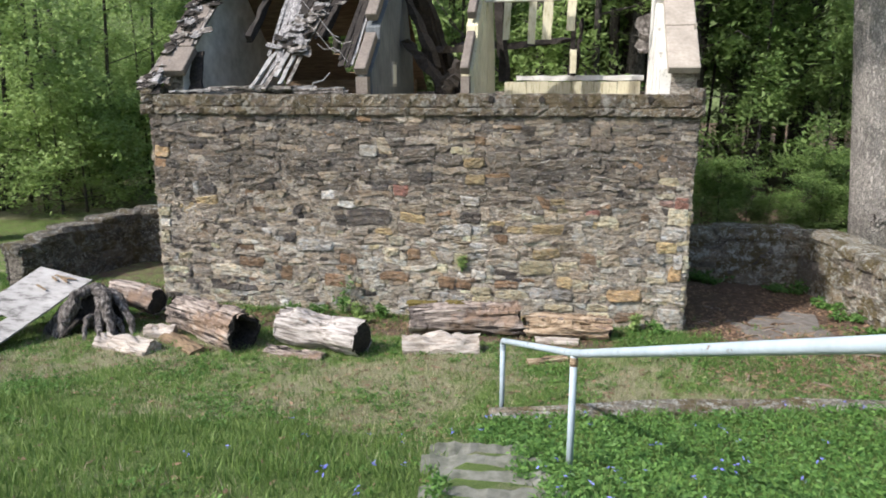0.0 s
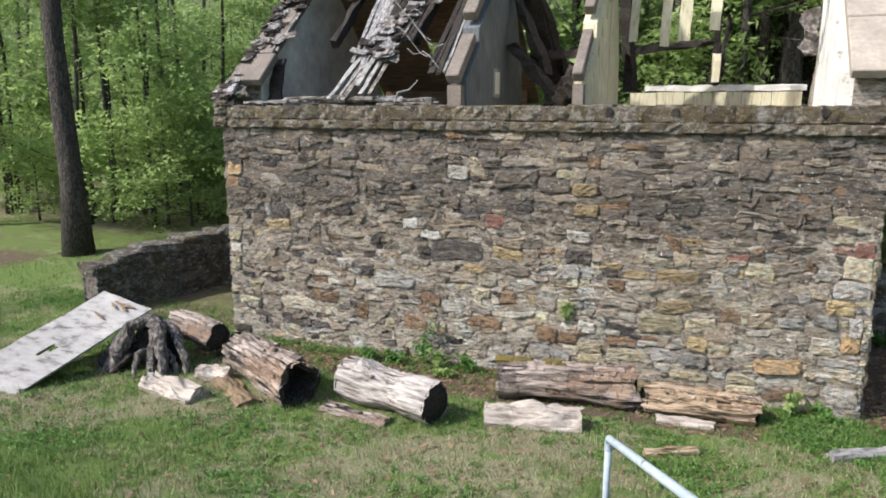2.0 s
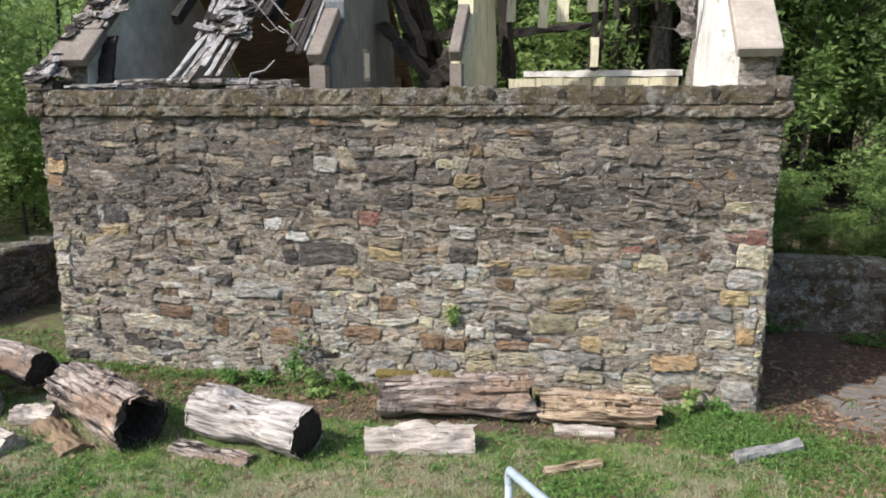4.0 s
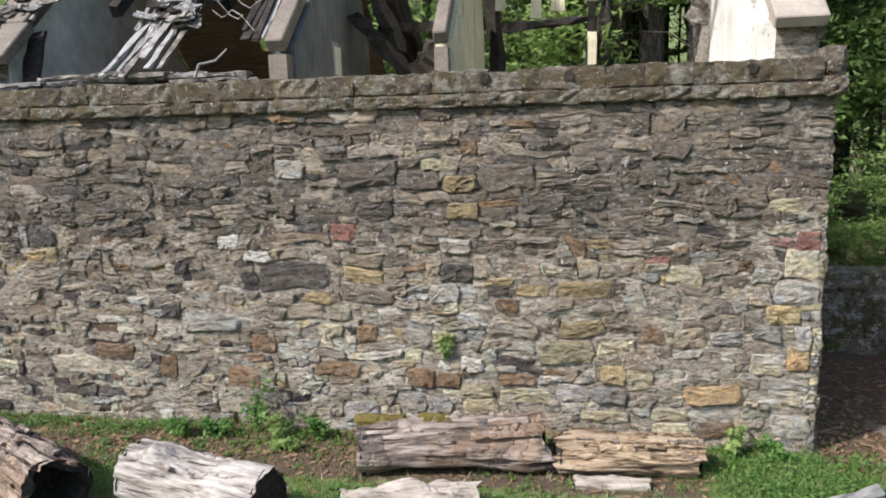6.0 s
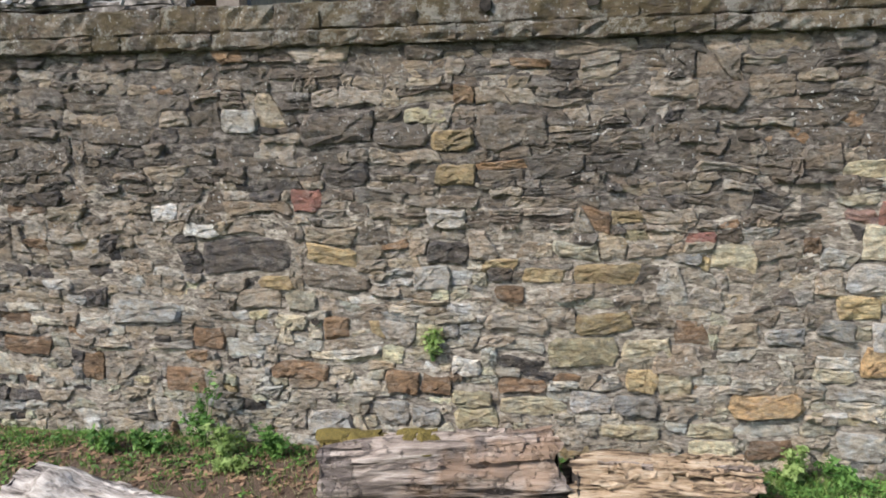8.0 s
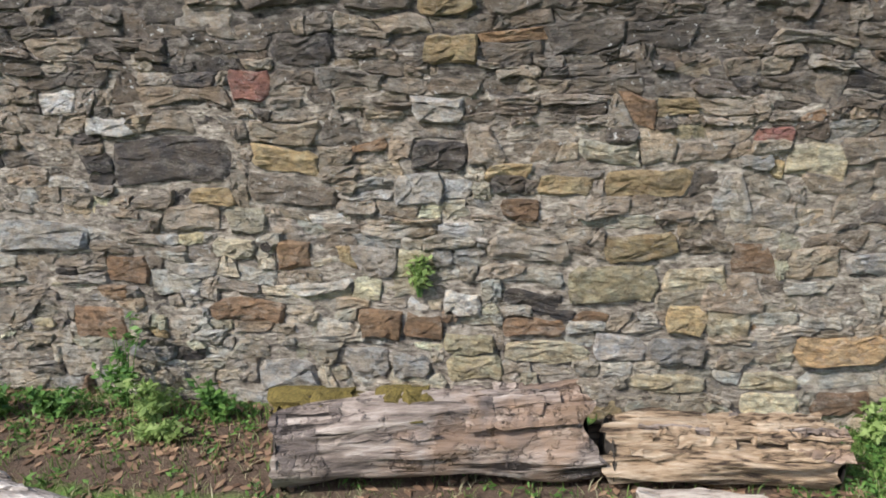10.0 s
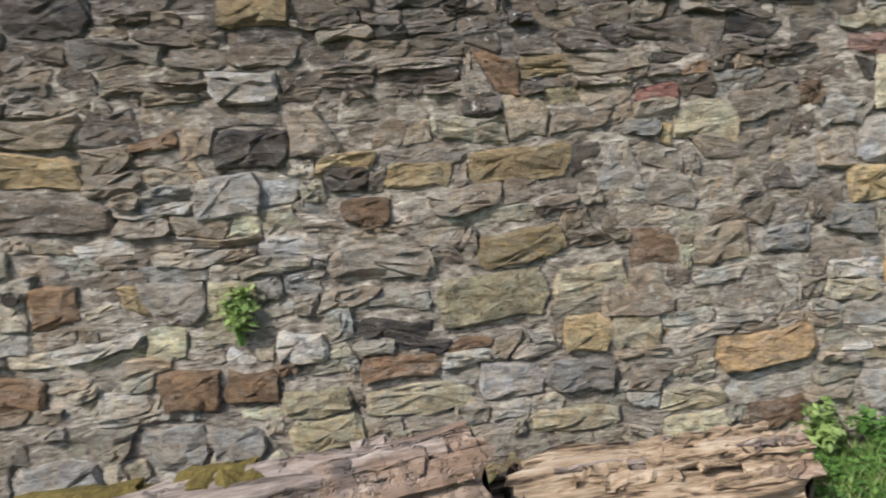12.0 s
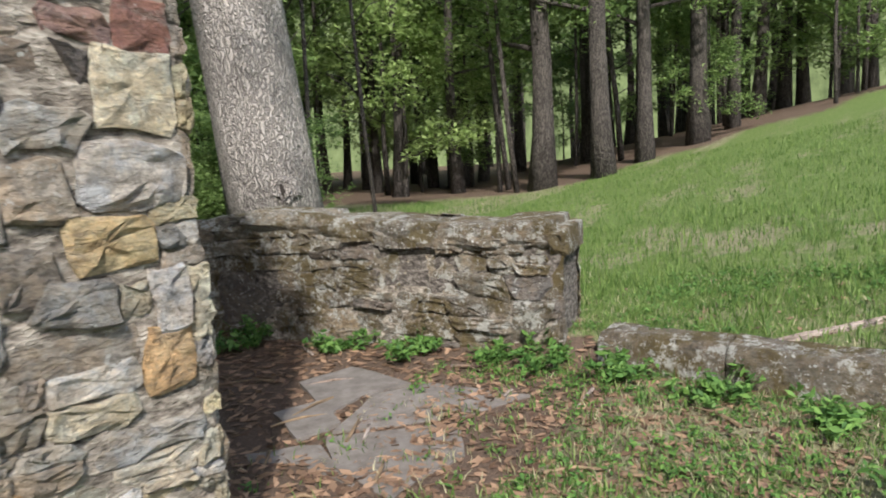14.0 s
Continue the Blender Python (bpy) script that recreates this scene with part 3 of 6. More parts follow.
def gable(name, x0, x1):
    bm = bmesh.new()
    prof = [(0.452, -0.3), (DEEP - 0.402, -0.3), (DEEP - 0.402, 3.55), (RIDGE_Y, 3.45 + SLOPE * RIDGE_Y), (0.452, 3.45 + SLOPE * 0.452)]
    a = [bm.verts.new((x0, y, z)) for y, z in prof]
    b = [bm.verts.new((x1, y, z)) for y, z in prof]
    bm.faces.new(a[::-1])
    bm.faces.new(b)
    for i in range(len(prof)):
        j = (i + 1) % len(prof)
        bm.faces.new((a[i], a[j], b[j], b[i]))
    return part(name, bm, MORTAR, house)



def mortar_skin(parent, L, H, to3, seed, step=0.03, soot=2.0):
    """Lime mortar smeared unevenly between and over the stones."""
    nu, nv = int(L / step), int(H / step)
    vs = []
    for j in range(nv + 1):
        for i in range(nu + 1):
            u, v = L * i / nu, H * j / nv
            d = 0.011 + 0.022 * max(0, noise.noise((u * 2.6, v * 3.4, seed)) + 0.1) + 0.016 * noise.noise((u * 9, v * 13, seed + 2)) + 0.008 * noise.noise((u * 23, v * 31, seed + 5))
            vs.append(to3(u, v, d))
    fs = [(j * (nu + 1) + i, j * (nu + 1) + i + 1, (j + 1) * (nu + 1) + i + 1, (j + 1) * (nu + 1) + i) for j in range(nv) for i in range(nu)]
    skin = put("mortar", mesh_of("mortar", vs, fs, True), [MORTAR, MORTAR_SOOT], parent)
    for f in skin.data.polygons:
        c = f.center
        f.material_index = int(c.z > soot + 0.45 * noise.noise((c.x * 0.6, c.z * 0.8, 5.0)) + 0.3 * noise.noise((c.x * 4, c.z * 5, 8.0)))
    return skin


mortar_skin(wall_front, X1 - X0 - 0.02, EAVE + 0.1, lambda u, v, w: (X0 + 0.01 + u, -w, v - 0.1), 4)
gable_left, gable_right = gable("gable_wall", X0, X0 + 0.35), gable("gable_wall", X1 - 0.35, X1)

# stones that stand out from the rest: x, z, width, height
LANDMARKS = []
LANDMARKS += [(*p, STONE_WHITE) for p in ((-0.55, 2.61, 0.3, 0.15), (0.94, 1.42, 0.28, 0.17), (1.19, 1.18, 0.25, 0.11), (1.04, 1.88, 0.29, 0.16), (1.18, 0.71, 0.28, 0.14), (0.08, 0.19, 0.36, 0.2), (-0.13, 0.02, 0.34, 0.11), (-0.51, 0.7, 0.13, 0.13), (0.6, 0.29, 0.27, 0.17), (2.15, 0.47, 0.3, 0.17), (-1.22, 1.89, 0.21, 0.14), (4.07, 0.23, 0.34, 0.2), (-3.5, 1.97, 0.1, 0.18), (-4.08, 1.35, 0.24, 0.13), (4.05, 1.45, 0.32, 0.18), (3.8, 1.61, 0.26, 0.13), (3.85, 0.85, 0.27, 0.11), (4.13, 1.07, 0.15, 0.19),)]
LANDMARKS += [(*p, STONE_DARK) for p in ((-0.54, 1.6, 0.76, 0.24), (-1.89, 1.2, 0.18, 0.16), (1.61, 0.75, 0.31, 0.12), (0.29, 2.18, 0.35, 0.17), (1.05, 1.61, 0.32, 0.13), (1.46, 1.46, 0.17, 0.1),)]
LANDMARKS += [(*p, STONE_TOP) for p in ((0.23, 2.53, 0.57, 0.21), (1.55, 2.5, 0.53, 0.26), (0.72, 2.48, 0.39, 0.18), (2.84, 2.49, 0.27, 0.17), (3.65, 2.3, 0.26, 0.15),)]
LANDMARKS += [(*p, STONE_MID) for p in ((-0.45, 1.23, 0.37, 0.14), (1.58, 1.09, 0.47, 0.16), (3.17, 1.05, 0.26, 0.17), (0.17, 1.38, 0.52, 0.18), (3.24, 1.47, 0.33, 0.11), (3.4, 1.67, 0.3, 0.11), (3.76, 1.43, 0.22, 0.17), (3.7, 1.19, 0.16, 0.18),)]
LANDMARKS += [(*p, STONE_RED) for p in ((-0.04, 2.01, 0.26, 0.17), (2.9, 1.74, 0.24, 0.09), (4.13, 1.92, 0.18, 0.16),)]
LANDMARKS += [(*p, STONE_RUST) for p in ((1.52, 1.31, 0.24, 0.12), (-0.15, 0.62, 0.44, 0.17), (0.68, 0.57, 0.28, 0.17), (0.96, 0.55, 0.23, 0.14), (-0.92, 0.87, 0.29, 0.17), (-1.15, 0.52, 0.33, 0.22), (-1.98, 0.58, 0.18, 0.22), (1.63, 0.59, 0.35, 0.11), (0.18, 1.0, 0.22, 0.14), (3.44, 0.16, 0.31, 0.14), (-4.1, 2.33, 0.2, 0.14), (-2.6, 0.75, 0.4, 0.14),)]
LANDMARKS += [(*p, STONE_OCHRE) for p in ((1.11, 2.45, 0.31, 0.13), (1.12, 2.19, 0.27, 0.14), (0.12, 1.57, 0.4, 0.14), (2.22, 1.08, 0.4, 0.14), (1.77, 1.46, 0.3, 0.11), (2.23, 1.47, 0.45, 0.15), (2.51, 0.66, 0.2, 0.19), (-3.3, 1.75, 0.4, 0.15), (3.95, 1.28, 0.3, 0.16),)]
LANDMARKS += [(*p, STONE_BUFF) for p in ((2.08, 0.87, 0.52, 0.23), (1.28, 0.31, 0.32, 0.17), (0.91, 2.63, 0.35, 0.1), (1.24, 0.45, 0.32, 0.12),)]
LANDMARKS += [(*p, STONE_ORANGE) for p in ((3.41, 0.51, 0.55, 0.2), (-4.06, 2.54, 0.27, 0.17), (4.11, 0.86, 0.19, 0.18),)]
LANDMARKS += [(*p, STONE_CREAM) for p in ((-0.11, 1.21, 0.27, 0.14), (-0.2, 1.03, 0.25, 0.11), (3.11, 1.6, 0.31, 0.15), (2.74, 0.64, 0.26, 0.18), (1.72, 0.43, 0.52, 0.13), (2.44, 0.26, 0.43, 0.12), (2.03, 1.63, 0.34, 0.11), (2.55, 0.89, 0.38, 0.16), (3.02, 0.3, 0.33, 0.1), (3.02, 0.14, 0.35, 0.12), (-4.1, 1.55, 0.22, 0.16), (-4.1, 1.12, 0.2, 0.2), (4.09, 1.71, 0.27, 0.28),)]
LANDMARKS += [(*p, STONE_BLUE) for p in ((2.48, 0.46, 0.32, 0.16), (2.79, 1.6, 0.24, 0.09), (0.87, 0.29, 0.26, 0.14), (-1.47, 1.07, 0.61, 0.21), (3.47, 1.04, 0.29, 0.12), (3.84, 1.1, 0.22, 0.13), (4.02, 0.63, 0.36, 0.11),)]
LANDMARKS += [(*p, STONE_PINK) for p in ((3.92, 1.9, 0.21, 0.11),)]
LANDMARKS += [(*p, STONE_LOW) for p in ((3.67, 0.62, 0.19, 0.08), (3.63, 0.78, 0.13, 0.1),)]

# ---- cornice ----
cornice = empty("cornice", "weathered stone cornice of projecting lichen-spotted blocks", "cornice", kind="structure")


def block(bm, x0, x1, y0, y1, z0, z1, rnd, r=0.012, j=0.01):
    """A worn dressed block."""
    prof = [(y0 + r, z0), (y0, z0 + r), (y0 - j * 0.3, (z0 + z1) / 2), (y0, z1 - r), (y0 + r, z1), (y1, z1), (y1, z0)]
    rings = []
    n = max(3, int((x1 - x0) / 0.07))
    for i in range(n + 1):
        x = x0 + (x1 - x0) * i / n
        k = r if i in (0, n) else 0
        rings.append([bm.verts.new((x, y + (k + rnd.uniform(-j, j) if y < y1 else 0), z + (rnd.uniform(-j, j) * 0.5 if y < y1 else 0))) for y, z in prof])
    m = len(prof)
    for i in range(n):
        for k in range(m):
            bm.faces.new((rings[i][k], rings[i + 1][k], rings[i + 1][(k + 1) % m], rings[i][(k + 1) % m]))
    bm.faces.new(rings[0])
    bm.faces.new(rings[-1][::-1])


crnd = random.Random(5)
for z0, z1, yf in ((EAVE, EAVE + 0.12, -0.088), (EAVE + 0.12, EAVE + 0.33, -0.066)):
    x = X0 + 0.1
    while x < X1 - 0.12:
        x1 = min(x + crnd.uniform(0.18, 0.55), X1 - 0.1)
        if X1 - 0.1 - x1 < 0.15:
            x1 = X1 - 0.1
        bm = bmesh.new()
        block(bm, x + 0.001, x1 - 0.001, yf + crnd.uniform(-0.012, 0.012), 0.4, z0 + crnd.uniform(0, 0.008), z1 + (crnd.uniform(-0.03, 0.006) if z1 > EAVE + 0.2 else 0.0), crnd, 0.016, 0.017)
        part("block", bm, STONE_COPE, cornice)
        x = x1
for x0, x1 in ((X0 - 0.13, X0 + 0.1), (X1 - 0.1, X1 + 0.08)):
    bm = bmesh.new()
    block(bm, x0, x1, -0.11, 0.42, EAVE, EAVE + 0.16, crnd, 0.03, 0.02)
    block(bm, x0 + 0.02, x1 - 0.01, -0.095, 0.42, EAVE + 0.163, EAVE + 0.4, crnd, 0.04, 0.02)
    part("kneeler", bm, STONE_COPE, cornice)


# ---- copings and cross walls ----
def rake(bm, x0, x1, y0, y1, off=0.0, thick=0.12):
    z0, z1 = 3.47 + SLOPE * y0 + off, 3.47 + SLOPE * y1 + off
    vs = []
    for y, z in ((y0, z0), (y1, z1)):
        for x in (x0, x1):
            vs.append(bm.verts.new((x, y, z)))
            vs.append(bm.verts.new((x, y - thick * 0.67, z + thick * 0.74)))
    for f in ((0, 2, 3, 1), (4, 5, 7, 6), (0, 1, 5, 4), (2, 6, 7, 3), (1, 3, 7, 5), (0, 4, 6, 2)):
        bm.faces.new([vs[i] for i in f])
    bmesh.ops.bevel(bm, geom=bm.edges[:], offset=0.012, segments=1, affect="EDGES")


coping_right = empty("gable_coping", "buff sandstone coping slabs on the gable parapet", "coping", kind="structure")
for y0, y1 in ((0.3, 1.0), (1.01, 1.8), (1.81, 2.5)):
    bm = bmesh.new()
    rake(bm, X1 - 0.42, X1 + 0.02, y0, y1)
    part("slab", bm, TANSTONE, coping_right)
coping_left = empty("gable_coping", "gable coping slabs blackened and covered by roof debris", "coping", kind="structure")
for y0, y1 in ((0.3, 0.75), (0.76, 1.6), (1.61, 2.5)):
    bm = bmesh.new()
    rake(bm, X0 - 0.02, X0 + 0.5 if y0 < 0.5 else X0 + 0.42, y0, y1)
    part("slab", bm, SANDSTONE, coping_left)


def cross_wall(label, x0, x1, mat, ends):
    wall = empty("cross_wall", label, "wall", kind="structure")
    bm = bmesh.new()
    prof = [(0.46, 2.6), (ends + 0.95, 2.6), (ends + 0.75, 4.2), (ends, 3.55 + SLOPE * ends), (0.95, 3.65 + SLOPE * 0.95), (0.95, 3.4 + SLOPE * 0.95), (0.46, 3.4 + SLOPE * 0.46)]
    a = [bm.verts.new((x0, y, z)) for y, z in prof]
    b = [bm.verts.new((x1, y, z)) for y, z in prof]
    bm.faces.new(a[::-1])
    bm.faces.new(b)
    for i in range(len(prof)):
        j = (i + 1) % len(prof)
        bm.faces.new((a[i], a[j], b[j], b[i]))
    part("panel", bm, mat, wall)
    solid("end_stone", x0 + 0.02, x1 - 0.03, 0.3, 0.458, 2.9, 3.72, SANDSTONE, wall)
    y = 0.3
    for ln, off in ((0.66, 0.0), (0.8, 0.27), (0.72, 0.27)):
        bm = bmesh.new()
        rake(bm, x0 + 0.02, x1 - 0.03, y, y + ln - 0.01, off, 0.14)
        part("coping_slab", bm, SANDSTONE, wall, "brown sawn coping slab")
        y += ln
    return wall


cw1 = cross_wall("blue-grey boarded cross wall under a brown raking coping", -0.84, -0.6, GREYBOARD, 2.45)
solid("niche_frame", -0.604, -0.585, 1.62, 1.92, 3.58, 4.0, GREYWOOD, cw1)
solid("niche", -0.584, -0.575, 1.67, 1.87, 3.63, 3.95, PLASTER, cw1)
cw2 = cross_wall("cream-painted cross wall under a brown raking coping", 0.82, 1.0, CREAM, 2.45)
for i in range(6):
    solid("board", 1.001, 1.02 + 0.006 * (i % 2), 0.5 + i * 0.3, 0.79 + i * 0.3, 2.7, 3.36 + SLOPE * (0.5 + i * 0.3), CREAM, cw2)
liner = empty("gable_lining", "cream-painted board lining on the gable's inner face", "panelling", kind="structure")
for i in range(8):
    y = 0.46 + i * 0.26
    solid("board", X1 - 0.50 - 0.012 * (i % 2), X1 - 0.352, y, y + 0.255, 2.7, 3.42 + SLOPE * y, WHITE, liner)

# ---- house roof remains ----
rear = empty("rear_window", "white-painted sill and cream blocks of the burnt-out rear wall", "window frame", kind="structure")
rrnd = random.Random(11)
bm = bmesh.new()
beam(bm, (1.3, DEEP - 0.45, 3.765), (3.85, DEEP - 0.45, 3.765), 0.16, 0.1, 0.012, rrnd, 14)
part("sill", bm, WHITE, rear)
for i in range(6):
    solid("block", 1.05 + i * 0.46, 1.5 + i * 0.46, DEEP - 0.55, DEEP - 0.401, 3.3, 3.69 + 0.01 * (i % 2), CREAM, rear)
bm = bmesh.new()
beam(bm, (1.0, 1.75, 5.0), (3.9, 1.75, 5.02), 0.12, 0.1, 0.006, rrnd, 6)
purlin = tagged(part("purlin", bm, WHITE), "white-painted roof purlin spanning the open bay", "beam")
props = empty("burnt_rafters", "cream boards and charred rafters hanging in the open roof bay", "rafters")
for x, y, zt, zb, w, mat in ((1.72, 3.0, 5.3, 4.35, 0.13, CREAM), (1.3, 2.6, 5.2, 4.4, 0.12, CREAM), (2.0, 3.0, 5.35, 4.42, 0.17, CREAM), (2.42, 3.4, 5.4, 4.6, 0.16, CREAM)):
    bm = bmesh.new()
    beam(bm, (x, y, zt), (x - 0.03, y, zb), w, 0.05, 0.008, rrnd, 5, (0, 1, 0))
    part("board", bm, mat, props)
for a, b, w in (((2.42, 4.2, 3.8), (2.44, 4.2, 5.6), 0.14), ((2.5, 4.3, 3.82), (2.6, 4.0, 4.9), 0.06), ((1.15, 3.6, 3.7), (1.05, 3.3, 5.2), 0.16), ((1.1, 3.8, 4.35), (2.4, 4.2, 4.5), 0.1)):
    bm = bmesh.new()
    beam(bm, a, b, w, w * 0.8, 0.03, rrnd, 8)
    part("rafter", bm, CHAR_AND_HOLE, props)
bm = bmesh.new()
beam(bm, (2.45, 4.12, 3.85), (2.45, 4.12, 4.3), 0.12, 0.04, 0.01, rrnd, 4, (0, 1, 0))
part("board", bm, CREAM, props)
rag = bmesh.new()
beam(rag, (3.7, 3.0, 4.2), (3.66, 3.1, 4.8), 0.22, 0.05, 0.05, rrnd, 5, (0, 1, 0))
tagged(part("tar_paper", rag, OLDLATH), "grey rag of tar paper hanging from a rafter", "debris")

attic = tagged(solid("attic_floor", X0 + 0.36, X1 - 0.36, 0.455, DEEP - 0.46, 2.5, 2.6, BROWNWOOD), "sooty attic floor boards", "floor", kind="structure")
lining = empty("attic_wall", "stained plaster end wall of the attic", "wall", kind="structure")
bm = bmesh.new()
prof = [(0.46, 2.6), (DEEP - 0.46, 2.6), (DEEP - 0.46, 3.5), (RIDGE_Y, 3.4 + SLOPE * RIDGE_Y), (0.46, 3.4 + SLOPE * 0.46)]
la_, lb_ = [[bm.verts.new((x, y, z)) for y, z in prof] for x in (X0 + 0.352, X0 + 0.37)]
bm.faces.new(la_[::-1])
bm.faces.new(lb_)
for i in range(5):
    bm.faces.new((la_[i], la_[(i + 1) % 5], lb_[(i + 1) % 5], lb_[i]))
part("plaster", bm, PLASTER, lining)
back_lin = bmesh.new()
prism(back_lin, X0 + 0.4, -0.86, DEEP - 0.47, DEEP - 0.41, 2.6, 3.75)
part("plaster", back_lin, BROWNWOOD, lining)

# back roof slope over the closed bay, seen from beneath through the holes
roof_back = empty("back_roof", "sooty brown boards of the surviving rear roof slope", "roof", kind="structure")
for i in range(13):
    y0 = DEEP - 0.15 - i * 0.2
    z0 = 3.5 + SLOPE * (DEEP - y0) - 0.1
    if i in (4, 5):
        spans = ((X0 + 0.3, -2.55), (-2.0, -0.7))
    elif i in (2, 3):
        spans = ((X0 + 0.3, -2.4), (-1.95, -0.7))
    else:
        spans = ((X0 + 0.3, -0.7),)
    for xa, xb in spans:
        bm = bmesh.new()
        beam(bm, (xa, y0 - 0.1, z0 + 0.09), (xb, y0 - 0.1, z0 + 0.09), 0.29, 0.03, 0.006, rrnd, 3, (0, 0.67, 0.74))
        part("roof_board", bm, BROWNWOOD, roof_back)

# front slope: charred rafters and loose lath
roof = empty("burnt_roof", "collapsed front roof of charred rafters, silvered lath and tar paper", "roof")


def on_roof(x, y, off=0.0):
    return (x, y - off * 0.67, 3.55 + SLOPE * y + off * 0.74)


for x in (-2.95, -1.6):
    bm = bmesh.new()
    beam(bm, on_roof(x, 1.0, -0.12), on_roof(x + 0.05, 2.5, -0.12), 0.09, 0.13, 0.015, rrnd, 8)
    part("rafter", bm, CHAR_AND_HOLE, roof)


def shingle(x, y, off, mat):
    """A curled scrap of tar shingle lying on the slope."""
    bm = bmesh.new()
    bmesh.ops.create_grid(bm, x_segments=4, y_segments=4, size=1)
    sx, sy = rrnd.uniform(0.06, 0.15), rrnd.uniform(0.05, 0.12)
    for v in bm.verts:
        curl = 0.35 * sy * max(0, -v.co.y) ** 2
        v.co = Vector((v.co.x * sx * rrnd.uniform(0.75, 1.2), v.co.y * sy * rrnd.uniform(0.8, 1.2), curl + rrnd.uniform(-0.014, 0.014)))
    bmesh.ops.solidify(bm, geom=bm.faces[:], thickness=0.012)
    turn = Euler((math.atan(SLOPE) + rrnd.uniform(-0.15, 0.25), rrnd.uniform(-0.2, 0.2), rrnd.uniform(-0.35, 0.35)), "ZYX").to_matrix().to_4x4()
    bmesh.ops.transform(bm, matrix=Matrix.Translation(on_roof(x, y, off)) @ turn, verts=bm.verts)
    part("tar_shingle", bm, mat, roof)


def lath_strip(xa, ya, xb, yb, width, count, mats, fan=0.0, name="lath"):
    """Lath still nailed side by side, running up the slope, splayed at the foot."""
    for i in range(count):
        f = i / max(1, count - 1) - 0.5
        a = on_roof(xa + f * width * (1 + fan) + rrnd.uniform(-0.03, 0.03), ya + rrnd.uniform(-0.08, 0.16), rrnd.uniform(0.0, 0.05))
        b = on_roof(xb + f * width + rrnd.uniform(-0.03, 0.03), yb + rrnd.uniform(-0.15, 0.1), rrnd.uniform(0.0, 0.07))
        bm = bmesh.new()
        beam(bm, a, b, rrnd.uniform(0.05, 0.11), 0.022, 0.012, rrnd, 9, (0, -0.67, 0.74))
        part(name, bm, rrnd.choice(mats), roof)


# shingles clinging to the gable's rake, thinning out towards the room
lath_strip(-4.02, 0.8, -4.02, 2.5, 0.4, 6, (OLDLATH, CHAR_AND_HOLE))
lath_strip(-4.2, 0.1, -4.15, 0.9, 0.12, 3, (SHINGLE, OLDLATH))
for i in range(95):
    y = rrnd.uniform(0.0, 2.5)
    x = -4.2 + abs(rrnd.gauss(0, 0.2)) + 0.3 * max(0, noise.noise((y * 2.5, 1, 4)))
    if y > 0.75 or x < -4.12:
        shingle(x, y, rrnd.uniform(0.04, 0.09), rrnd.choice((CHAR_AND_HOLE, CHAR_AND_HOLE, CHAR_AND_HOLE, OLDLATH, SHINGLE)))
for i in range(24):
    shingle(rrnd.gauss(-4.2, 0.09), rrnd.uniform(-0.08, 0.25), rrnd.uniform(-0.06, 0.04), rrnd.choice((CHAR_AND_HOLE, CHAR_AND_HOLE, OLDLATH)))
bm = bmesh.new()
beam(bm, (-3.68, 0.5, 3.42), (-3.78, 0.85, 4.15), 0.24, 0.05, 0.02, rrnd, 7, (0, 1, 0.3))
part("rafter_end", bm, CHAR_AND_HOLE, roof)
# the torn sheet of sheathing that hangs down to the eaves
lath_strip(-2.12, 0.02, -1.95, 1.15, 0.34, 6, (SHINGLE, OLDLATH, GREYWOOD), 0.7)
lath_strip(-1.95, 0.75, -1.75, 2.5, 0.75, 10, (OLDLATH, SHINGLE, CHAR_AND_HOLE))
lath_strip(-2.2, 0.5, -2.42, 2.5, 0.24, 4, (GREYWOOD, OLDLATH, SHINGLE))
lath_strip(-1.02, 0.42, -1.0, 2.5, 0.2, 4, (GREYWOOD, SHINGLE, CHAR_AND_HOLE))
lath_strip(-3.0, 1.75, -2.9, 2.55, 0.8, 9, (OLDLATH, SHINGLE, CHAR_AND_HOLE))
lath_strip(-1.3, 1.7, -1.2, 2.55, 0.5, 6, (OLDLATH, SHINGLE, CHAR_AND_HOLE))
for i in range(46):
    y = rrnd.uniform(0.5, 2.4)
    shingle(-1.98 + 0.1 * y + rrnd.gauss(0, 0.12 + 0.07 * y), y, rrnd.uniform(0.06, 0.12), rrnd.choice((CHAR_AND_HOLE, OLDLATH, SHINGLE)))
for i in range(34):
    shingle(rrnd.uniform(-3.4, -1.0), rrnd.uniform(1.75, 2.5), rrnd.uniform(0.06, 0.12), rrnd.choice((CHAR_AND_HOLE, OLDLATH, SHINGLE)))
for k in range(5):
    x, y = rrnd.uniform(-2.1, -1.5), rrnd.uniform(0.7, 1.5)
    pts = [Vector(on_roof(x + 0.13 * q, y - 0.08 * q, 0.16 + 0.12 * math.sin(q * 1.1 + k))) for q in range(6)]
    bm = bmesh.new()
    tube(bm, pts, [0.006] * 6, 5)
    part("vine_stem", bm, SHINGLE, roof)
debris = empty("eaves_debris", "silvered broken lath lying along the cornice top", "debris")
for i in range(16):
    x = rrnd.uniform(-3.9, -1.7)
    y = rrnd.uniform(0.0, 0.3)
    ln = rrnd.uniform(0.5, 1.5)
    bm = bmesh.new()
    z = EAVE + 0.335 + 0.02 * (i % 5)
    beam(bm, (x, y, z), (min(x + ln, -0.95), y + rrnd.uniform(-0.08, 0.08), z + 0.015), rrnd.uniform(0.04, 0.1), 0.03, 0.012, rrnd, 8)
    part("lath", bm, OLDLATH if i % 3 else GREYWOOD, debris)
bm = bmesh.new()
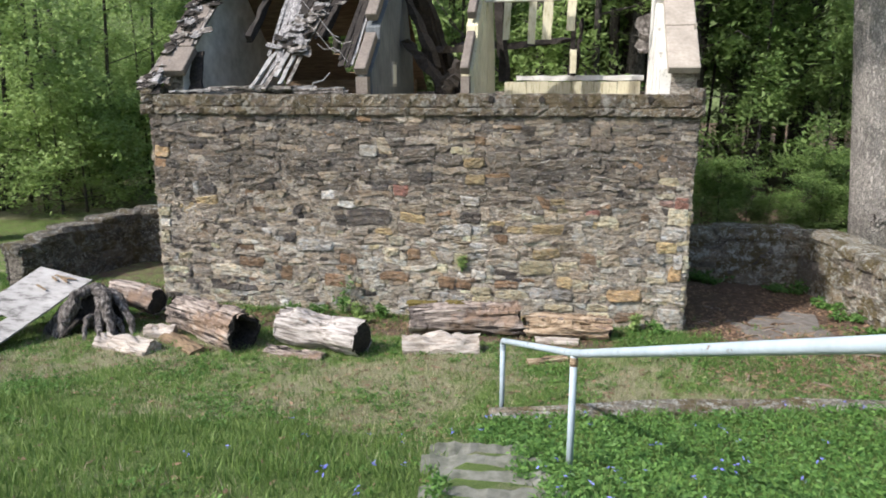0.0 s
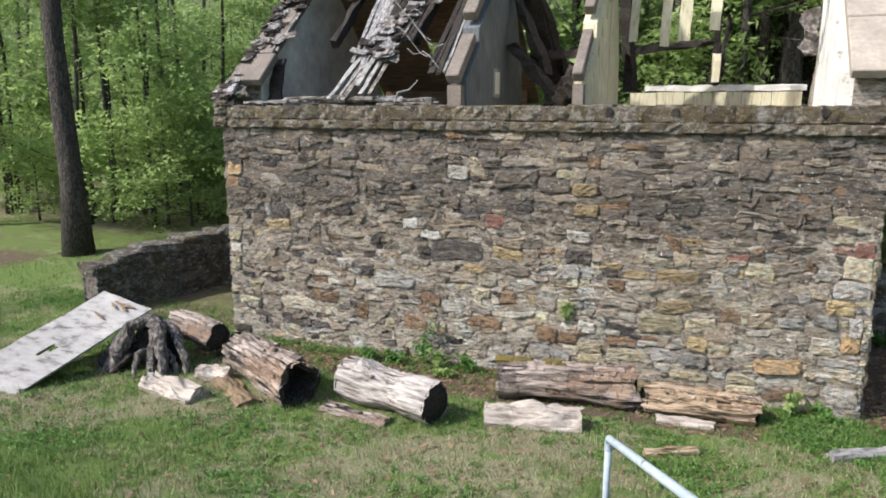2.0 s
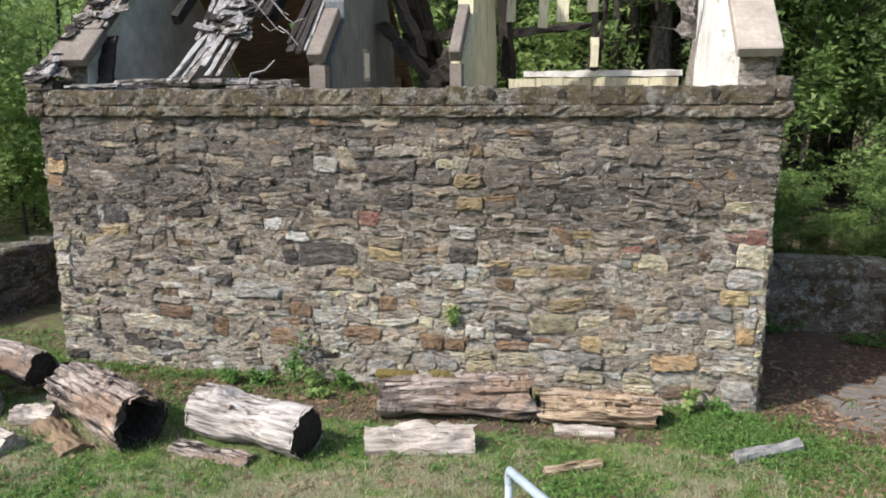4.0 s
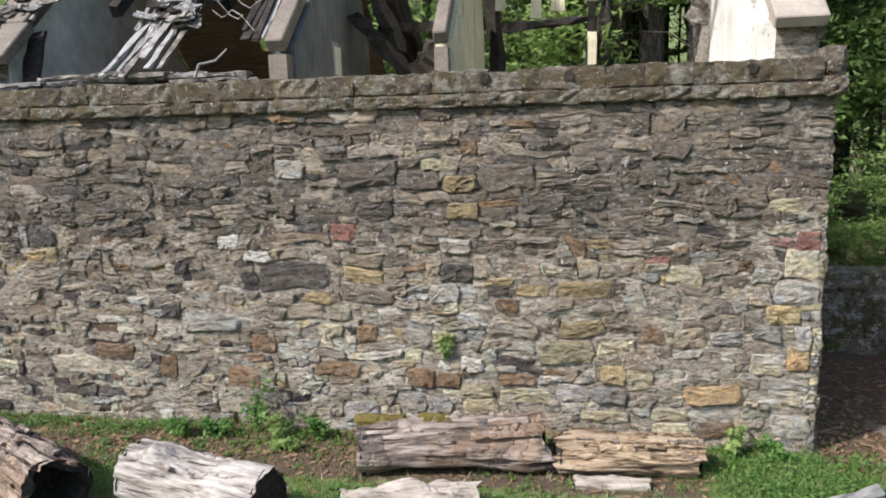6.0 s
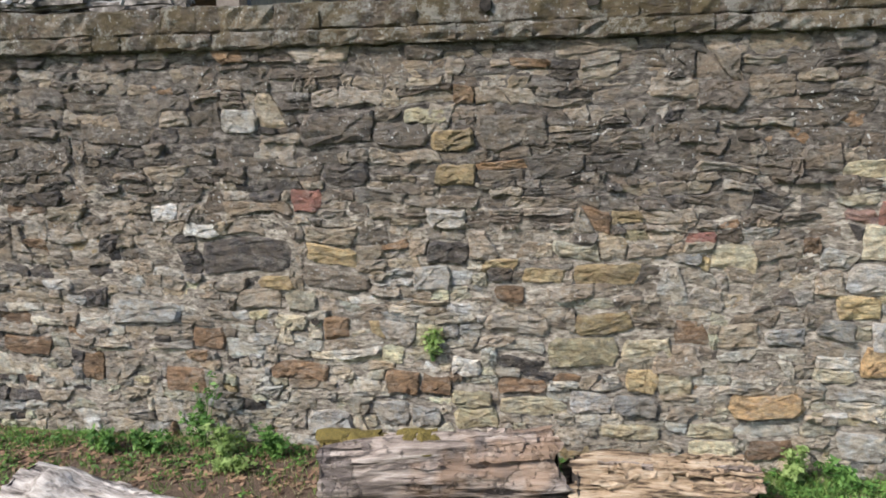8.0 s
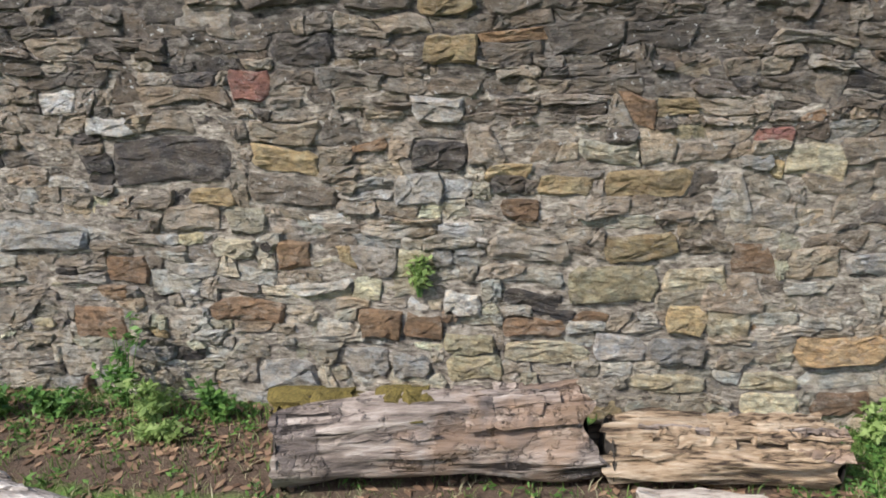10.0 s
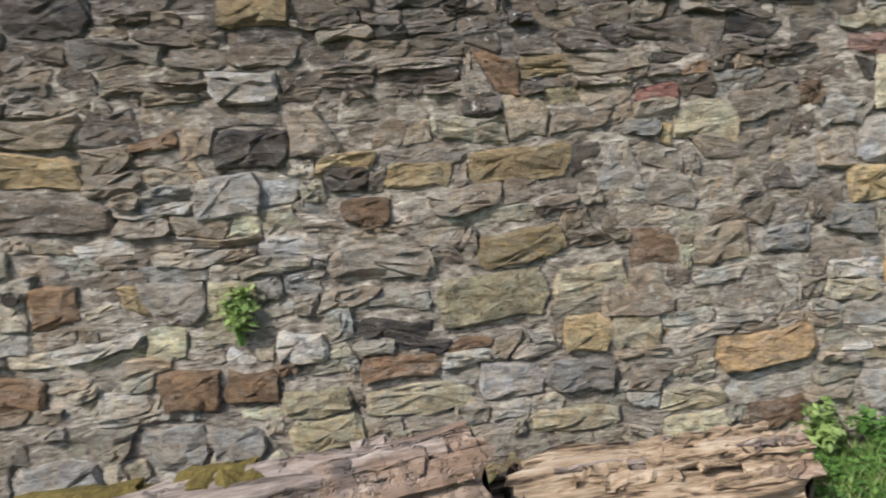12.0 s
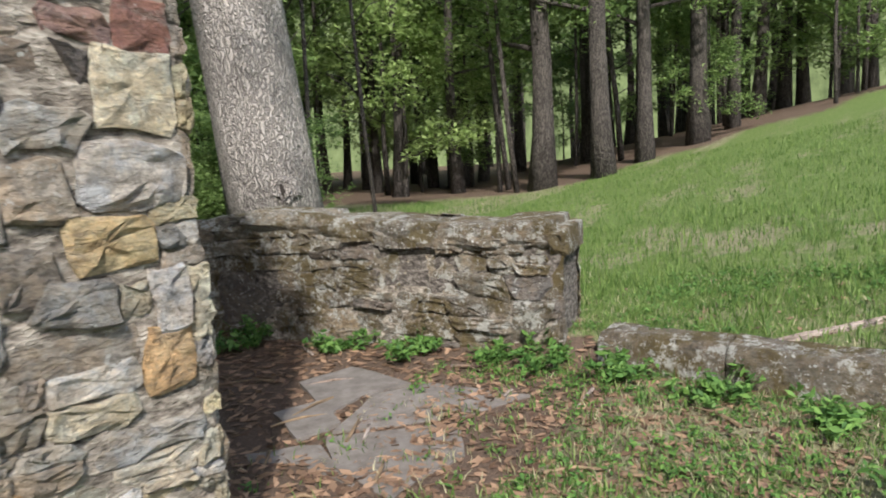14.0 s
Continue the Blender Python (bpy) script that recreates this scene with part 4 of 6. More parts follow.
tube(bm, [(-1.45, 0.0, 3.5), (-1.4, 0.0, 3.62), (-1.28, 0.1, 3.66), (-1.2, 0.2, 3.78)], [0.018, 0.015, 0.012, 0.006], 6)
tagged(part("twig", bm, GREYWOOD, None, ), "bare grey twig growing from the wall top", "twig")

# Dark discs on the solid blocks, painted as the shade of beam holes.
for x in (1.36, 2.09, 3.6):
    bm = bmesh.new()
    tube(bm, [(x, -0.092, 3.385), (x, -0.04, 3.385)], [0.045, 0.045], 9, True, 0.25, rrnd)
    part("socket", bm, CHAR_AND_HOLE, cornice, "dark disc painted as the shade of an empty beam hole")
charred = empty("charred_truss", "fallen charred roof timbers beside the cross wall", "beam")
for a, b_, w in (((-0.5, 2.3, 4.4), (0.35, 2.0, 3.45), 0.14), ((-0.55, 2.5, 5.2), (0.1, 2.2, 3.9), 0.12), ((0.5, 2.2, 4.0), (0.1, 2.0, 3.45), 0.12), ((-0.2, 2.4, 4.2), (0.8, 2.5, 4.28), 0.1), ((-0.45, 2.9, 5.4), (-0.1, 4.3, 3.45), 0.34), ((-0.3, 2.8, 5.3), (0.1, 4.3, 3.5), 0.16), ((0.25, 3.2, 4.3), (1.0, 3.2, 4.36), 0.16), ((0.35, 1.6, 3.5), (0.7, 1.7, 3.9), 0.16)):
    bm = bmesh.new()
    beam(bm, a, b_, w, w, 0.04, rrnd, 9)
    part("timber", bm, CHAR_AND_HOLE, charred)

# ---- pipe rail ----
rail = empty("hand_rail", "pale blue painted pipe handrail with rusty post tops beside the steps", "railing")
RA, RB = Vector((1.93, -3.28, 0.87)), Vector((2.68, -5.3, 1.555))
RD, RE = RB - RA, Vector((0.33, -1.0, 0.42))
RC = RB + RE * 3.7
bm = bmesh.new()
pts = [RA + Vector((0, 0.0, -0.03)), RA + RD * 0.01 + Vector((0, 0, 0.0))] + [RA + RD * s for s in (0.05, 0.5, 0.95)] + [RB + RD * 0.02 + RE * s for s in (0.1, 0.5, 1.5, 2.5, 3.7)]
tube(bm, pts, [0.03] * len(pts), 14)
part("top_pipe", bm, PIPE, rail, smooth=True)
for p in (RA, RB, RC):
    bm = bmesh.new()
    g = ground_z(p.x, p.y)
    tube(bm, [(p.x, p.y, g - 0.1), (p.x, p.y, g + 0.4), (p.x, p.y, p.z - 0.015)], [0.027] * 3, 12)
    part("post", bm, PIPE, rail, smooth=True)
    bm = bmesh.new()
    tube(bm, [(p.x, p.y, p.z - 0.1), (p.x, p.y, p.z - 0.03)], [0.031, 0.031], 12)
    part("collar", bm, ORANGEWOOD if p is not RA else PIPE, rail, "rusty collar" if p is not RA else "")

# ---- kerb wall and courtyard walls ----
krnd = random.Random(21)


def wall_line(name, label, pts, thick, z_of, mat, seed, course, capped=True):
    """A low rubble wall along pts (its visible face), built of faced stones on a core, with rough cap stones."""
    thing = empty(name, label, "wall", kind="structure")
    for s, (a, b) in enumerate(zip(pts, pts[1:])):
        a, b = Vector((*a[:2], 0)), Vector((*b[:2], 0))
        d = (b - a).normalized()
        n = Vector((d.y, -d.x, 0))
        L = (b - a).length
        h0, h1 = z_of(a.x, a.y), z_of(b.x, b.y)
        bm = bmesh.new()
        k = 8
        rings = []
        for i in range(k + 1):
            p = a.lerp(b, i / k)
            zt = h0 + (h1 - h0) * i / k - 0.04
            rings.append([bm.verts.new(q) for q in (p - n * 0.0 + Vector((0, 0, -0.5)), p - n * 0.01 + Vector((0, 0, zt)), p - n * thick + Vector((0, 0, zt)), p - n * thick + Vector((0, 0, -0.5)))])
        for i in range(k):
            for q in range(4):
                bm.faces.new((rings[i][q], rings[i + 1][q], rings[i + 1][(q + 1) % 4], rings[i][(q + 1) % 4]))
        bm.faces.new(rings[0])
        bm.faces.new(rings[-1][::-1])
        part("core", bm, MORTAR_SOOT, thing)
        base = min(ground_z(a.x, a.y), ground_z(b.x, b.y), -0.1) - 0.1
        for side in (0, 1):
            to3 = (lambda u, v, w, a=a, d=d, n=n: a + d * u + n * w + Vector((0, 0, base + v))) if side == 0 else (lambda u, v, w, a=a, d=d, n=n: a + d * u - n * (thick + w) + Vector((0, 0, base + v)))
            rubble(thing, L, max(h0, h1) - base - 0.04, to3, seed + s * 7 + side, lambda u, v, r: mat if r.random() < 0.9 else STONE_TOP, top=lambda u, h0=h0, h1=h1, L=L: h0 + (h1 - h0) * u / L - base - 0.04, course=course, depth=(0.01, 0.07), aspect=(0.8, 2.6), ragged=0.03)
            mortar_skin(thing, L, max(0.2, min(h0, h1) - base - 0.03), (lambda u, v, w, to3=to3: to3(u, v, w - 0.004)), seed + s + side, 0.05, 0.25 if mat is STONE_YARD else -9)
        if capped:
            u = -0.03
            while u < L:
                w = min(krnd.uniform(0.35, 0.8), L + 0.05 - u)
                if w < 0.12:
                    break
                p = a + d * (u + w / 2)
                zt = h0 + (h1 - h0) * (u + w / 2) / L
                bm = bmesh.new()
                bmesh.ops.create_cube(bm, size=1)
                bmesh.ops.subdivide_edges(bm, edges=bm.edges[:], cuts=3, use_grid_fill=True)
                for v in bm.verts:
                    r = v.co.normalized() * 0.72
                    v.co = v.co.lerp(r, 0.32)
                    q = v.co.copy()
                    v.co += Vector((noise.noise(q * 2 + p), noise.noise(q * 2 + p + Vector((5, 0, 0))), noise.noise(q * 2 + p + Vector((0, 9, 0))))) * 0.12
                    v.co = Vector((v.co.x * w * 1.08, v.co.y * (thick + 0.1), v.co.z * 0.2))
                rot = Matrix(((d.x, -n.x, 0), (d.y, -n.y, 0), (0, 0, 1))).to_4x4()
                bmesh.ops.transform(bm, matrix=Matrix.Translation(p - n * thick / 2 + Vector((0, 0, zt - 0.07 + krnd.uniform(-0.03, 0.04)))) @ rot @ Matrix.Rotation(krnd.uniform(-0.07, 0.07), 4, 'Y'), verts=bm.verts)
                part("cap_stone", bm, mat, thing)
                u += w
    return thing


yard_right = wall_line("yard_wall", "lichened low rubble wall enclosing the yard", [(4.3, 3.45), (6.75, 3.3), (7.02, 2.3), (7.48, 0.18)], 0.5, lambda x, y: 0.86 + 0.14 * sstep(1, 2.5, y) - 0.12 * sstep(6, 4.5, x), STONE_YARD, 31, (0.14, 0.3))
# The left wall's stone colour already carries its shade.
yard_left = wall_line("yard_wall", "dark shaded rubble wall beside the building", [(-7.0, -0.05), (-6.25, 2.3), (-4.25, 3.3)], 0.45, lambda x, y: 0.8 + 0.28 * sstep(-0.2, 2.2, y), STONE_YARD_SHADED, 41, (0.12, 0.2))

kerb = empty("kerb_wall", "low worn stone kerb retaining the grassy bank", "kerb wall", kind="structure")
for (xa, ya), (xb, yb) in zip(KERB, KERB[1:]):
    a, b = Vector((xa, ya, 0)), Vector((xb, yb, 0))
    n = max(1, round((b - a).length / 1.1))
    for i in range(n):
        p, q = a.lerp(b, i / n), a.lerp(b, (i + 1) / n)
        d = (q - p).normalized()
        up = Vector((-d.y, d.x, 0))
        bm = bmesh.new()
        rings = []
        for k in range(7):
            c = p.lerp(q, k / 6 * 0.985)
            zt = min(max(hill(c.x, c.y - 0.3), 0.03) + 0.05, 0.16)
            prof = [(0.02, -0.35), (0.0, zt - 0.05), (-0.04, zt), (-0.28, zt + 0.01), (-0.32, zt - 0.03), (-0.32, -0.35)]
            rings.append([bm.verts.new(c + up * (o + krnd.uniform(-0.012, 0.012)) + Vector((0, 0, z + krnd.uniform(-0.012, 0.012)))) for o, z in prof])
        for k in range(6):
            for m in range(6):
                bm.faces.new((rings[k][m], rings[k + 1][m], rings[k + 1][(m + 1) % 6], rings[k][(m + 1) % 6]))
        bm.faces.new(rings[0])
        bm.faces.new(rings[-1][::-1])
        part("kerb_stone", bm, STONE_YARD, kerb)

# ---- steps and flags ----
steps = empty("stone_steps", "worn grey stone steps half overgrown with grass", "steps", kind="structure")
for i in range(11):
    y = -5.0 - i * 0.5
    cx = 1.9 + i * 0.1 + krnd.uniform(-0.06, 0.06)
    z = ground_z(cx, y) - 0.015 + krnd.uniform(-0.015, 0.015)
    bm = bmesh.new()
    block(bm, cx - krnd.uniform(0.36, 0.5), cx + krnd.uniform(0.36, 0.5), -0.22, 0.2, -0.14, 0.0, krnd, 0.03, 0.025)
    bmesh.ops.transform(bm, matrix=Matrix.Translation((0, y, z)) @ Matrix.Rotation(0.0, 4, "Z"), verts=bm.verts)
    bmesh.ops.rotate(bm, cent=(cx, y, z), matrix=Matrix.Rotation(math.pi, 3, "Z"), verts=bm.verts)
    bmesh.ops.rotate(bm, cent=(cx, y, z), matrix=Matrix.Rotation(0.15, 3, "Z"), verts=bm.verts)
    part("step", bm, STEP, steps)


def slab(bm, outline, z, thick, rnd):
    vs = []
    n = len(outline)
    out = []
    for i in range(n):
        a, b = Vector((*outline[i], 0)), Vector((*outline[(i + 1) % n], 0))
        for k in range(3):
            p = a.lerp(b, k / 3)
            out.append(p + Vector((rnd.uniform(-0.02, 0.02), rnd.uniform(-0.02, 0.02), z + rnd.uniform(-0.004, 0.004))))
    top = [bm.verts.new(p) for p in out]
    low = [bm.verts.new(p - Vector((0, 0, thick))) for p in out]
    bm.faces.new(top)
    bm.faces.new(low[::-1])
    for i in range(len(out)):
        j = (i + 1) % len(out)
        bm.faces.new((low[i], low[j], top[j], top[i]))


paving = empty("yard_paving", "irregular grey flagstones sunk in brown leaf litter", "paving", kind="structure")
for o in ([(5.55, 0.75), (6.05, 0.2), (6.6, 0.0), (6.5, 0.75), (6.15, 0.95)], [(5.1, -0.05), (5.65, -0.1), (6.0, 0.17), (5.5, 0.72), (5.2, 0.4)], [(5.75, 0.95), (6.1, 1.0), (6.45, 0.85), (6.55, 1.5), (6.1, 1.6)], [(5.4, 0.85), (5.7, 0.8), (5.95, 1.2), (5.6, 1.3)], [(4.7, 0.3), (5.05, 0.05), (5.4, 0.7), (5.1, 0.95)]):
    bm = bmesh.new()
    slab(bm, o, -0.085, 0.08, krnd)
    part("flagstone", bm, FLAG, paving)

# ---- logs ----

def log(label, a, b, r, mat, seed, r2=None, hollow=0.0, knot=None, flat=0.0, sides=56, name="log", waist=0.0, rugged=1.0):
    """A felled log from a to b with furrows, a knot, and rough (perhaps hollow) ends."""
    rnd = random.Random(seed)
    a, b = Vector(a), Vector(b)
    thing = empty(name, label, "log")
    turn = (b - a).to_track_quat("X", "Z").to_matrix().to_4x4()
    thing.matrix_basis = Matrix.Translation((a + b) / 2) @ turn
    base = Vector()
    half = (b - a).length / 2
    a, b = Vector((-half, 0, 0)), Vector((half, 0, 0))
    r2 = r2 or r
    d = (b - a).normalized()
    s = d.cross(Vector((0, 0, 1))).normalized()
    t = s.cross(d)
    L = (b - a).length
    n = max(8, int(L / 0.06))
    bm = bmesh.new()
    rings = []
    for i in range(n + 1):
        u = i / n
        p = a.lerp(b, u) - base
        p += (s * noise.noise((u * 2, seed, 0)) + t * noise.noise((u * 2, seed, 5))) * 0.04
        ring = []
        for k in range(sides):
            ang = 2 * math.pi * k / sides
            cs, sn = math.cos(ang), math.sin(ang)
            rr = (r + (r2 - r) * u) * (1 - waist * math.exp(-((u - 0.55) / 0.16) ** 2))
            rr *= 1 + 0.3 * noise.noise((cs * 1.1, sn * 1.1, u * L * 1.2 + seed)) + rugged * (0.12 * noise.noise((cs * 4, sn * 4, u * L * 1.6 + seed)) + 0.08 * noise.noise((cs * 11, sn * 11, u * L * 2.6 + seed)) + 0.04 * noise.noise((cs * 20, sn * 20, u * L * 5 + seed))) - 0.12 * rugged * max(0, 0.25 - abs(noise.noise((cs * 7, sn * 7, u * L * 0.8 + seed + 40)))) * 2
            if knot:
                kd = (u * L - knot[0] * L) ** 2 + ((ang - knot[1] + math.pi) % (2 * math.pi) - math.pi) ** 2 * r * r
                rr += knot[2] * math.exp(-kd / 0.012)
            up = sn * rr
            if flat and sn > 0:
                up *= 1 - flat
            end = rugged * (0.06 * noise.noise((cs * 1.6, sn * 1.6, seed + i)) + 0.015 * noise.noise((cs * 6, sn * 6, seed + i)) if i in (0, n) else 0)
            ring.append(bm.verts.new(p + s * cs * rr + t * up + d * end))
        rings.append(ring)
    for i in range(n):
        for k in range(sides):
            bm.faces.new((rings[i][k], rings[i][(k + 1) % sides], rings[i + 1][(k + 1) % sides], rings[i + 1][k]))
    part("bark", bm, mat, thing, smooth=True)
    # Both end faces are near-black from rim to centre.
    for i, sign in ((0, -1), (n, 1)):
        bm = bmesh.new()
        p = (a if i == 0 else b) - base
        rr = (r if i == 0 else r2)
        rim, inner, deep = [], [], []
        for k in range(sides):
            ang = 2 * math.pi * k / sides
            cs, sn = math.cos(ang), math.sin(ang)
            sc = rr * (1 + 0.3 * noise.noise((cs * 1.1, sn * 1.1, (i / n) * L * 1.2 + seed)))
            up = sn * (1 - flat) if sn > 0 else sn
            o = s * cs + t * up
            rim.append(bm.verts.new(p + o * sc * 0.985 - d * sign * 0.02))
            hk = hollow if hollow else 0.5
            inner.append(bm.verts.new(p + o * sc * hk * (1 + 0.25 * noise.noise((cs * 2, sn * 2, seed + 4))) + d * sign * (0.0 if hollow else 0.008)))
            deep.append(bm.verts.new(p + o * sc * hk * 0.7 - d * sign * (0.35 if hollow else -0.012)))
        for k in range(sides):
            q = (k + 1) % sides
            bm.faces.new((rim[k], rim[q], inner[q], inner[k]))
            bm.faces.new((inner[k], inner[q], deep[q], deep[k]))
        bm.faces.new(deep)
        part("end_grain", bm, CHAR_AND_HOLE, thing, "dark end face")
    return thing


def plank_slab(label, a, b, w, h, mat, seed, name="split_slab"):
    rnd = random.Random(seed)
    a, b = Vector(a), Vector(b)
    place = Matrix.Translation((a + b) / 2) @ (b - a).to_track_quat("X", "Z").to_matrix().to_4x4()
    half = (b - a).length / 2
    a, b = Vector((-half, 0, 0)), Vector((half, 0, 0))
    d = (b - a).normalized()
    s = d.cross(Vector((0, 0, 1))).normalized()
    t = s.cross(d)
    n, m = max(6, int((b - a).length / 0.05)), 10
    bm = bmesh.new()
    rings = []
    for i in range(n + 1):
        u = i / n
        ring = []
        for k in range(m):
            v = k / (m - 1) * 2 - 1
            z = h * (0.15 + 0.85 * math.cos(v * 1.35)) + 0.5 * h * noise.noise((u * 3, v * 2.2, seed)) + 0.25 * h * noise.noise((u * 5, v * 9, seed + 3))
            e = 0.05 * noise.noise((v * 4, u > 0.5, seed)) if i in (0, n) else 0
            wob = 0.12 * w * noise.noise((u * 2.5, k > m / 2, seed + 8))
            ring.append(bm.verts.new(a.lerp(b, u) + d * e + s * (v * w / 2 + wob) + t * z))
        for k in range(m - 1, -1, -1):
            v = k / (m - 1) * 2 - 1
            ring.append(bm.verts.new(a.lerp(b, u) + s * (v * w * 0.46) - t * 0.03))
        rings.append(ring)
    mm = len(rings[0])
    for i in range(n):
        for k in range(mm):
            bm.faces.new((rings[i][k], rings[i][(k + 1) % mm], rings[i + 1][(k + 1) % mm], rings[i + 1][k]))
    bm.faces.new(rings[0])
    bm.faces.new(rings[-1][::-1])
    ob = part(name, bm, mat)
    ob.matrix_basis = place
    return tagged(ob, label, "split wood")


def splinters(thing, half, r, n, mat, seed, spread=1.2, name="splinter"):
    """Lifted strips of bark or split wood along a log's upper side."""
    rnd = random.Random(seed)
    for i in range(n):
        ang = math.pi / 2 + rnd.uniform(-spread, spread)
        u0 = rnd.uniform(-half * 0.95, half * 0.55)
        u1 = min(half * 0.98, u0 + rnd.uniform(0.15, 0.6))
        rr = r * rnd.uniform(0.93, 1.06)
        c, s = math.cos(ang) * rr, math.sin(ang) * rr
        bm = bmesh.new()
        beam(bm, (u0, -c, s), (u1, -c + rnd.uniform(-0.03, 0.03), s + rnd.uniform(-0.03, 0.02)), rnd.uniform(0.02, 0.07), rnd.uniform(0.015, 0.04), 0.012, rnd, 9, (0, -math.cos(ang), math.sin(ang)))
        part(name, bm, mat if rnd.random() < 0.75 else BARK_GREY, thing)


la = log("grey weathered log with a mossy top lying against the wall", (0.3, -0.86, 0.22), (1.88, -0.55, 0.24), 0.22, BARK_GREY, 3, 0.24, rugged=1.5)
splinters(la, 0.8, 0.22, 22, BARK_GREY, 61)
ld = log("split orange rotten log lying against the wall", (2.0, -0.62, 0.15), (3.2, -0.52, 0.13), 0.19, ORANGEWOOD, 8, 0.17, flat=0.2, rugged=2.6)
splinters(ld, 0.62, 0.165, 44, ORANGEWOOD, 62)
plank_slab("pale flat chip of wood under the orange log", (2.15, -0.88, 0.0), (2.75, -0.86, 0.0), 0.14, 0.08, SPLITWOOD, 12)
plank_slab("pale weathered split slab of wood in front of a log", (0.38, -1.62, 0.0), (1.4, -1.38, 0.0), 0.34, 0.23, SPLITWOOD, 4)
lb = log("knotty grey log with a black end on the grass", (-1.38, -1.55, 0.25), (-0.12, -1.85, 0.22), 0.245, SILVERLOG, 14, 0.25, knot=(0.25, 1.3, 0.11), waist=0.2)
splinters(lb, 0.64, 0.235, 8, SILVERLOG, 63)
lc = log("large hollow log with a dark opening on the grass", (-3.18, -1.25, 0.25), (-1.75, -2.0, 0.25), 0.25, BARK_GREY, 23, 0.28, hollow=0.78, rugged=1.5)
splinters(lc, 0.85, 0.28, 20, BARK_GREY, 64)
plank_slab("thin grey bark slab on the grass", (-1.45, -1.95, 0.0), (-0.6, -2.1, 0.0), 0.25, 0.08, BARK_GREY, 6)
log("short brown log behind the board", (-4.45, -1.0, 0.42), (-3.65, -1.1, 0.32), 0.2, BARK_GREY, 33, 0.21)
plank_slab("pale splintered slab lying on the grass", (-3.85, -2.15, 0.0), (-2.95, -2.35, 0.0), 0.4, 0.17, SPLITWOOD, 9)
plank_slab("small pale splintered slab", (-3.45, -1.75, 0.05), (-3.05, -1.65, 0.05), 0.26, 0.12, SPLITWOOD, 19)
plank_slab("brown crumbling bark slab beside the hollow log", (-3.1, -1.75, 0.0), (-2.3, -2.25, 0.0), 0.3, 0.1, BROWNWOOD, 49)
plank_slab("pale yellow split stick on the grass", (2.1, -1.75, 0.02), (2.6, -1.5, 0.02), 0.1, 0.05, ORANGEWOOD, 29, "stick")
plank_slab("pale barkless branch lying in the grass", (3.83, -1.2, 0.02), (4.5, -0.78, 0.02), 0.12, 0.08, GREYWOOD, 39, "stick")
moss_rnd = random.Random(2)
for x0, x1, zz in ((0.22, 0.75, 0.43), (0.8, 1.12, 0.46)):
    bm = bmesh.new()
    bmesh.ops.create_uvsphere(bm, u_segments=20, v_segments=10, radius=1)
    for v in bm.verts:
        v.co = Vector((v.co.x * (x1 - x0) / 2, v.co.y * 0.17, v.co.z * 0.045 - 0.3 * (v.co.y * 0.17) ** 2 * 8)) * (1 + 0.5 * noise.noise(v.co * 3)) + Vector((0, 0, 0.02 * noise.noise(v.co * 9)))
        v.co += Vector(((x0 + x1) / 2, -0.74, zz))
    tagged(part("moss_cushion", bm, MOSS), "ochre moss cushion on a grey log", "moss")

# gnarled stump
stump = empty("root_stump", "gnarled grey stump with twisted dark roots", "stump", at=(-4.35, -1.6, 0))
srnd = random.Random(17)
bm = bmesh.new()
bmesh.ops.create_uvsphere(bm, u_segments=44, v_segments=26, radius=1)
for v in bm.verts:
    a = math.atan2(v.co.y, v.co.x)
    ridge = 1 - abs(noise.noise((math.cos(a) * 3, math.sin(a) * 3, v.co.z * 0.7))) * 2.2
    k = 0.75 + 0.35 * ridge + 0.3 * noise.noise(v.co * 1.3)
    v.co = Vector((0.02 + v.co.x * 0.36 * k, 0.08 + v.co.y * 0.24 * k, 0.2 + v.co.z * 0.36 * (0.75 + 0.3 * k)))
part("bole", bm, CHAR_AND_HOLE, stump, "dark core behind the roots")


def limb(name, pts, radii, mat):
    """A twisted, fluted limb through pts."""
    fine, rads = [], []
    for q in range(len(pts) - 1):
        for f in range(5):
            t = f / 5
            fine.append(Vector(pts[q]).lerp(Vector(pts[q + 1]), t) + Vector([srnd.uniform(-0.016, 0.016) for _ in range(3)]))
            rads.append((radii[q] + (radii[q + 1] - radii[q]) * t) * srnd.uniform(0.93, 1.07))
    fine.append(Vector(pts[-1]))
    rads.append(radii[-1])
    bm = bmesh.new()
    tube(bm, fine, rads, 14, True, 0.17, srnd)
    part(name, bm, mat, stump)


limb("root", [(-0.62, -0.32, -0.04), (-0.4, -0.26, 0.24), (-0.2, -0.16, 0.56), (0.1, 0.0, 0.68)], [0.09, 0.1, 0.08, 0.06], STUMPWOOD)
limb("root", [(-0.38, -0.36, -0.04), (-0.24, -0.3, 0.3), (-0.12, -0.2, 0.6), (0.05, 0.0, 0.66)], [0.14, 0.1, 0.085, 0.05], STUMPWOOD)
limb("root", [(0.0, 0.0, 0.66), (0.26, -0.1, 0.55), (0.36, -0.22, 0.26), (0.5, -0.34, -0.03)], [0.09, 0.09, 0.075, 0.04], STUMPWOOD)
limb("root", [(0.05, 0.05, 0.62), (0.16, -0.12, 0.42), (0.22, -0.26, 0.14), (0.34, -0.42, -0.03)], [0.07, 0.065, 0.06, 0.03], STUMPWOOD)
limb("root", [(-0.05, 0.1, 0.6), (0.34, 0.08, 0.5), (0.56, -0.02, 0.22), (0.66, -0.1, -0.03)], [0.08, 0.07, 0.06, 0.03], STUMPWOOD)
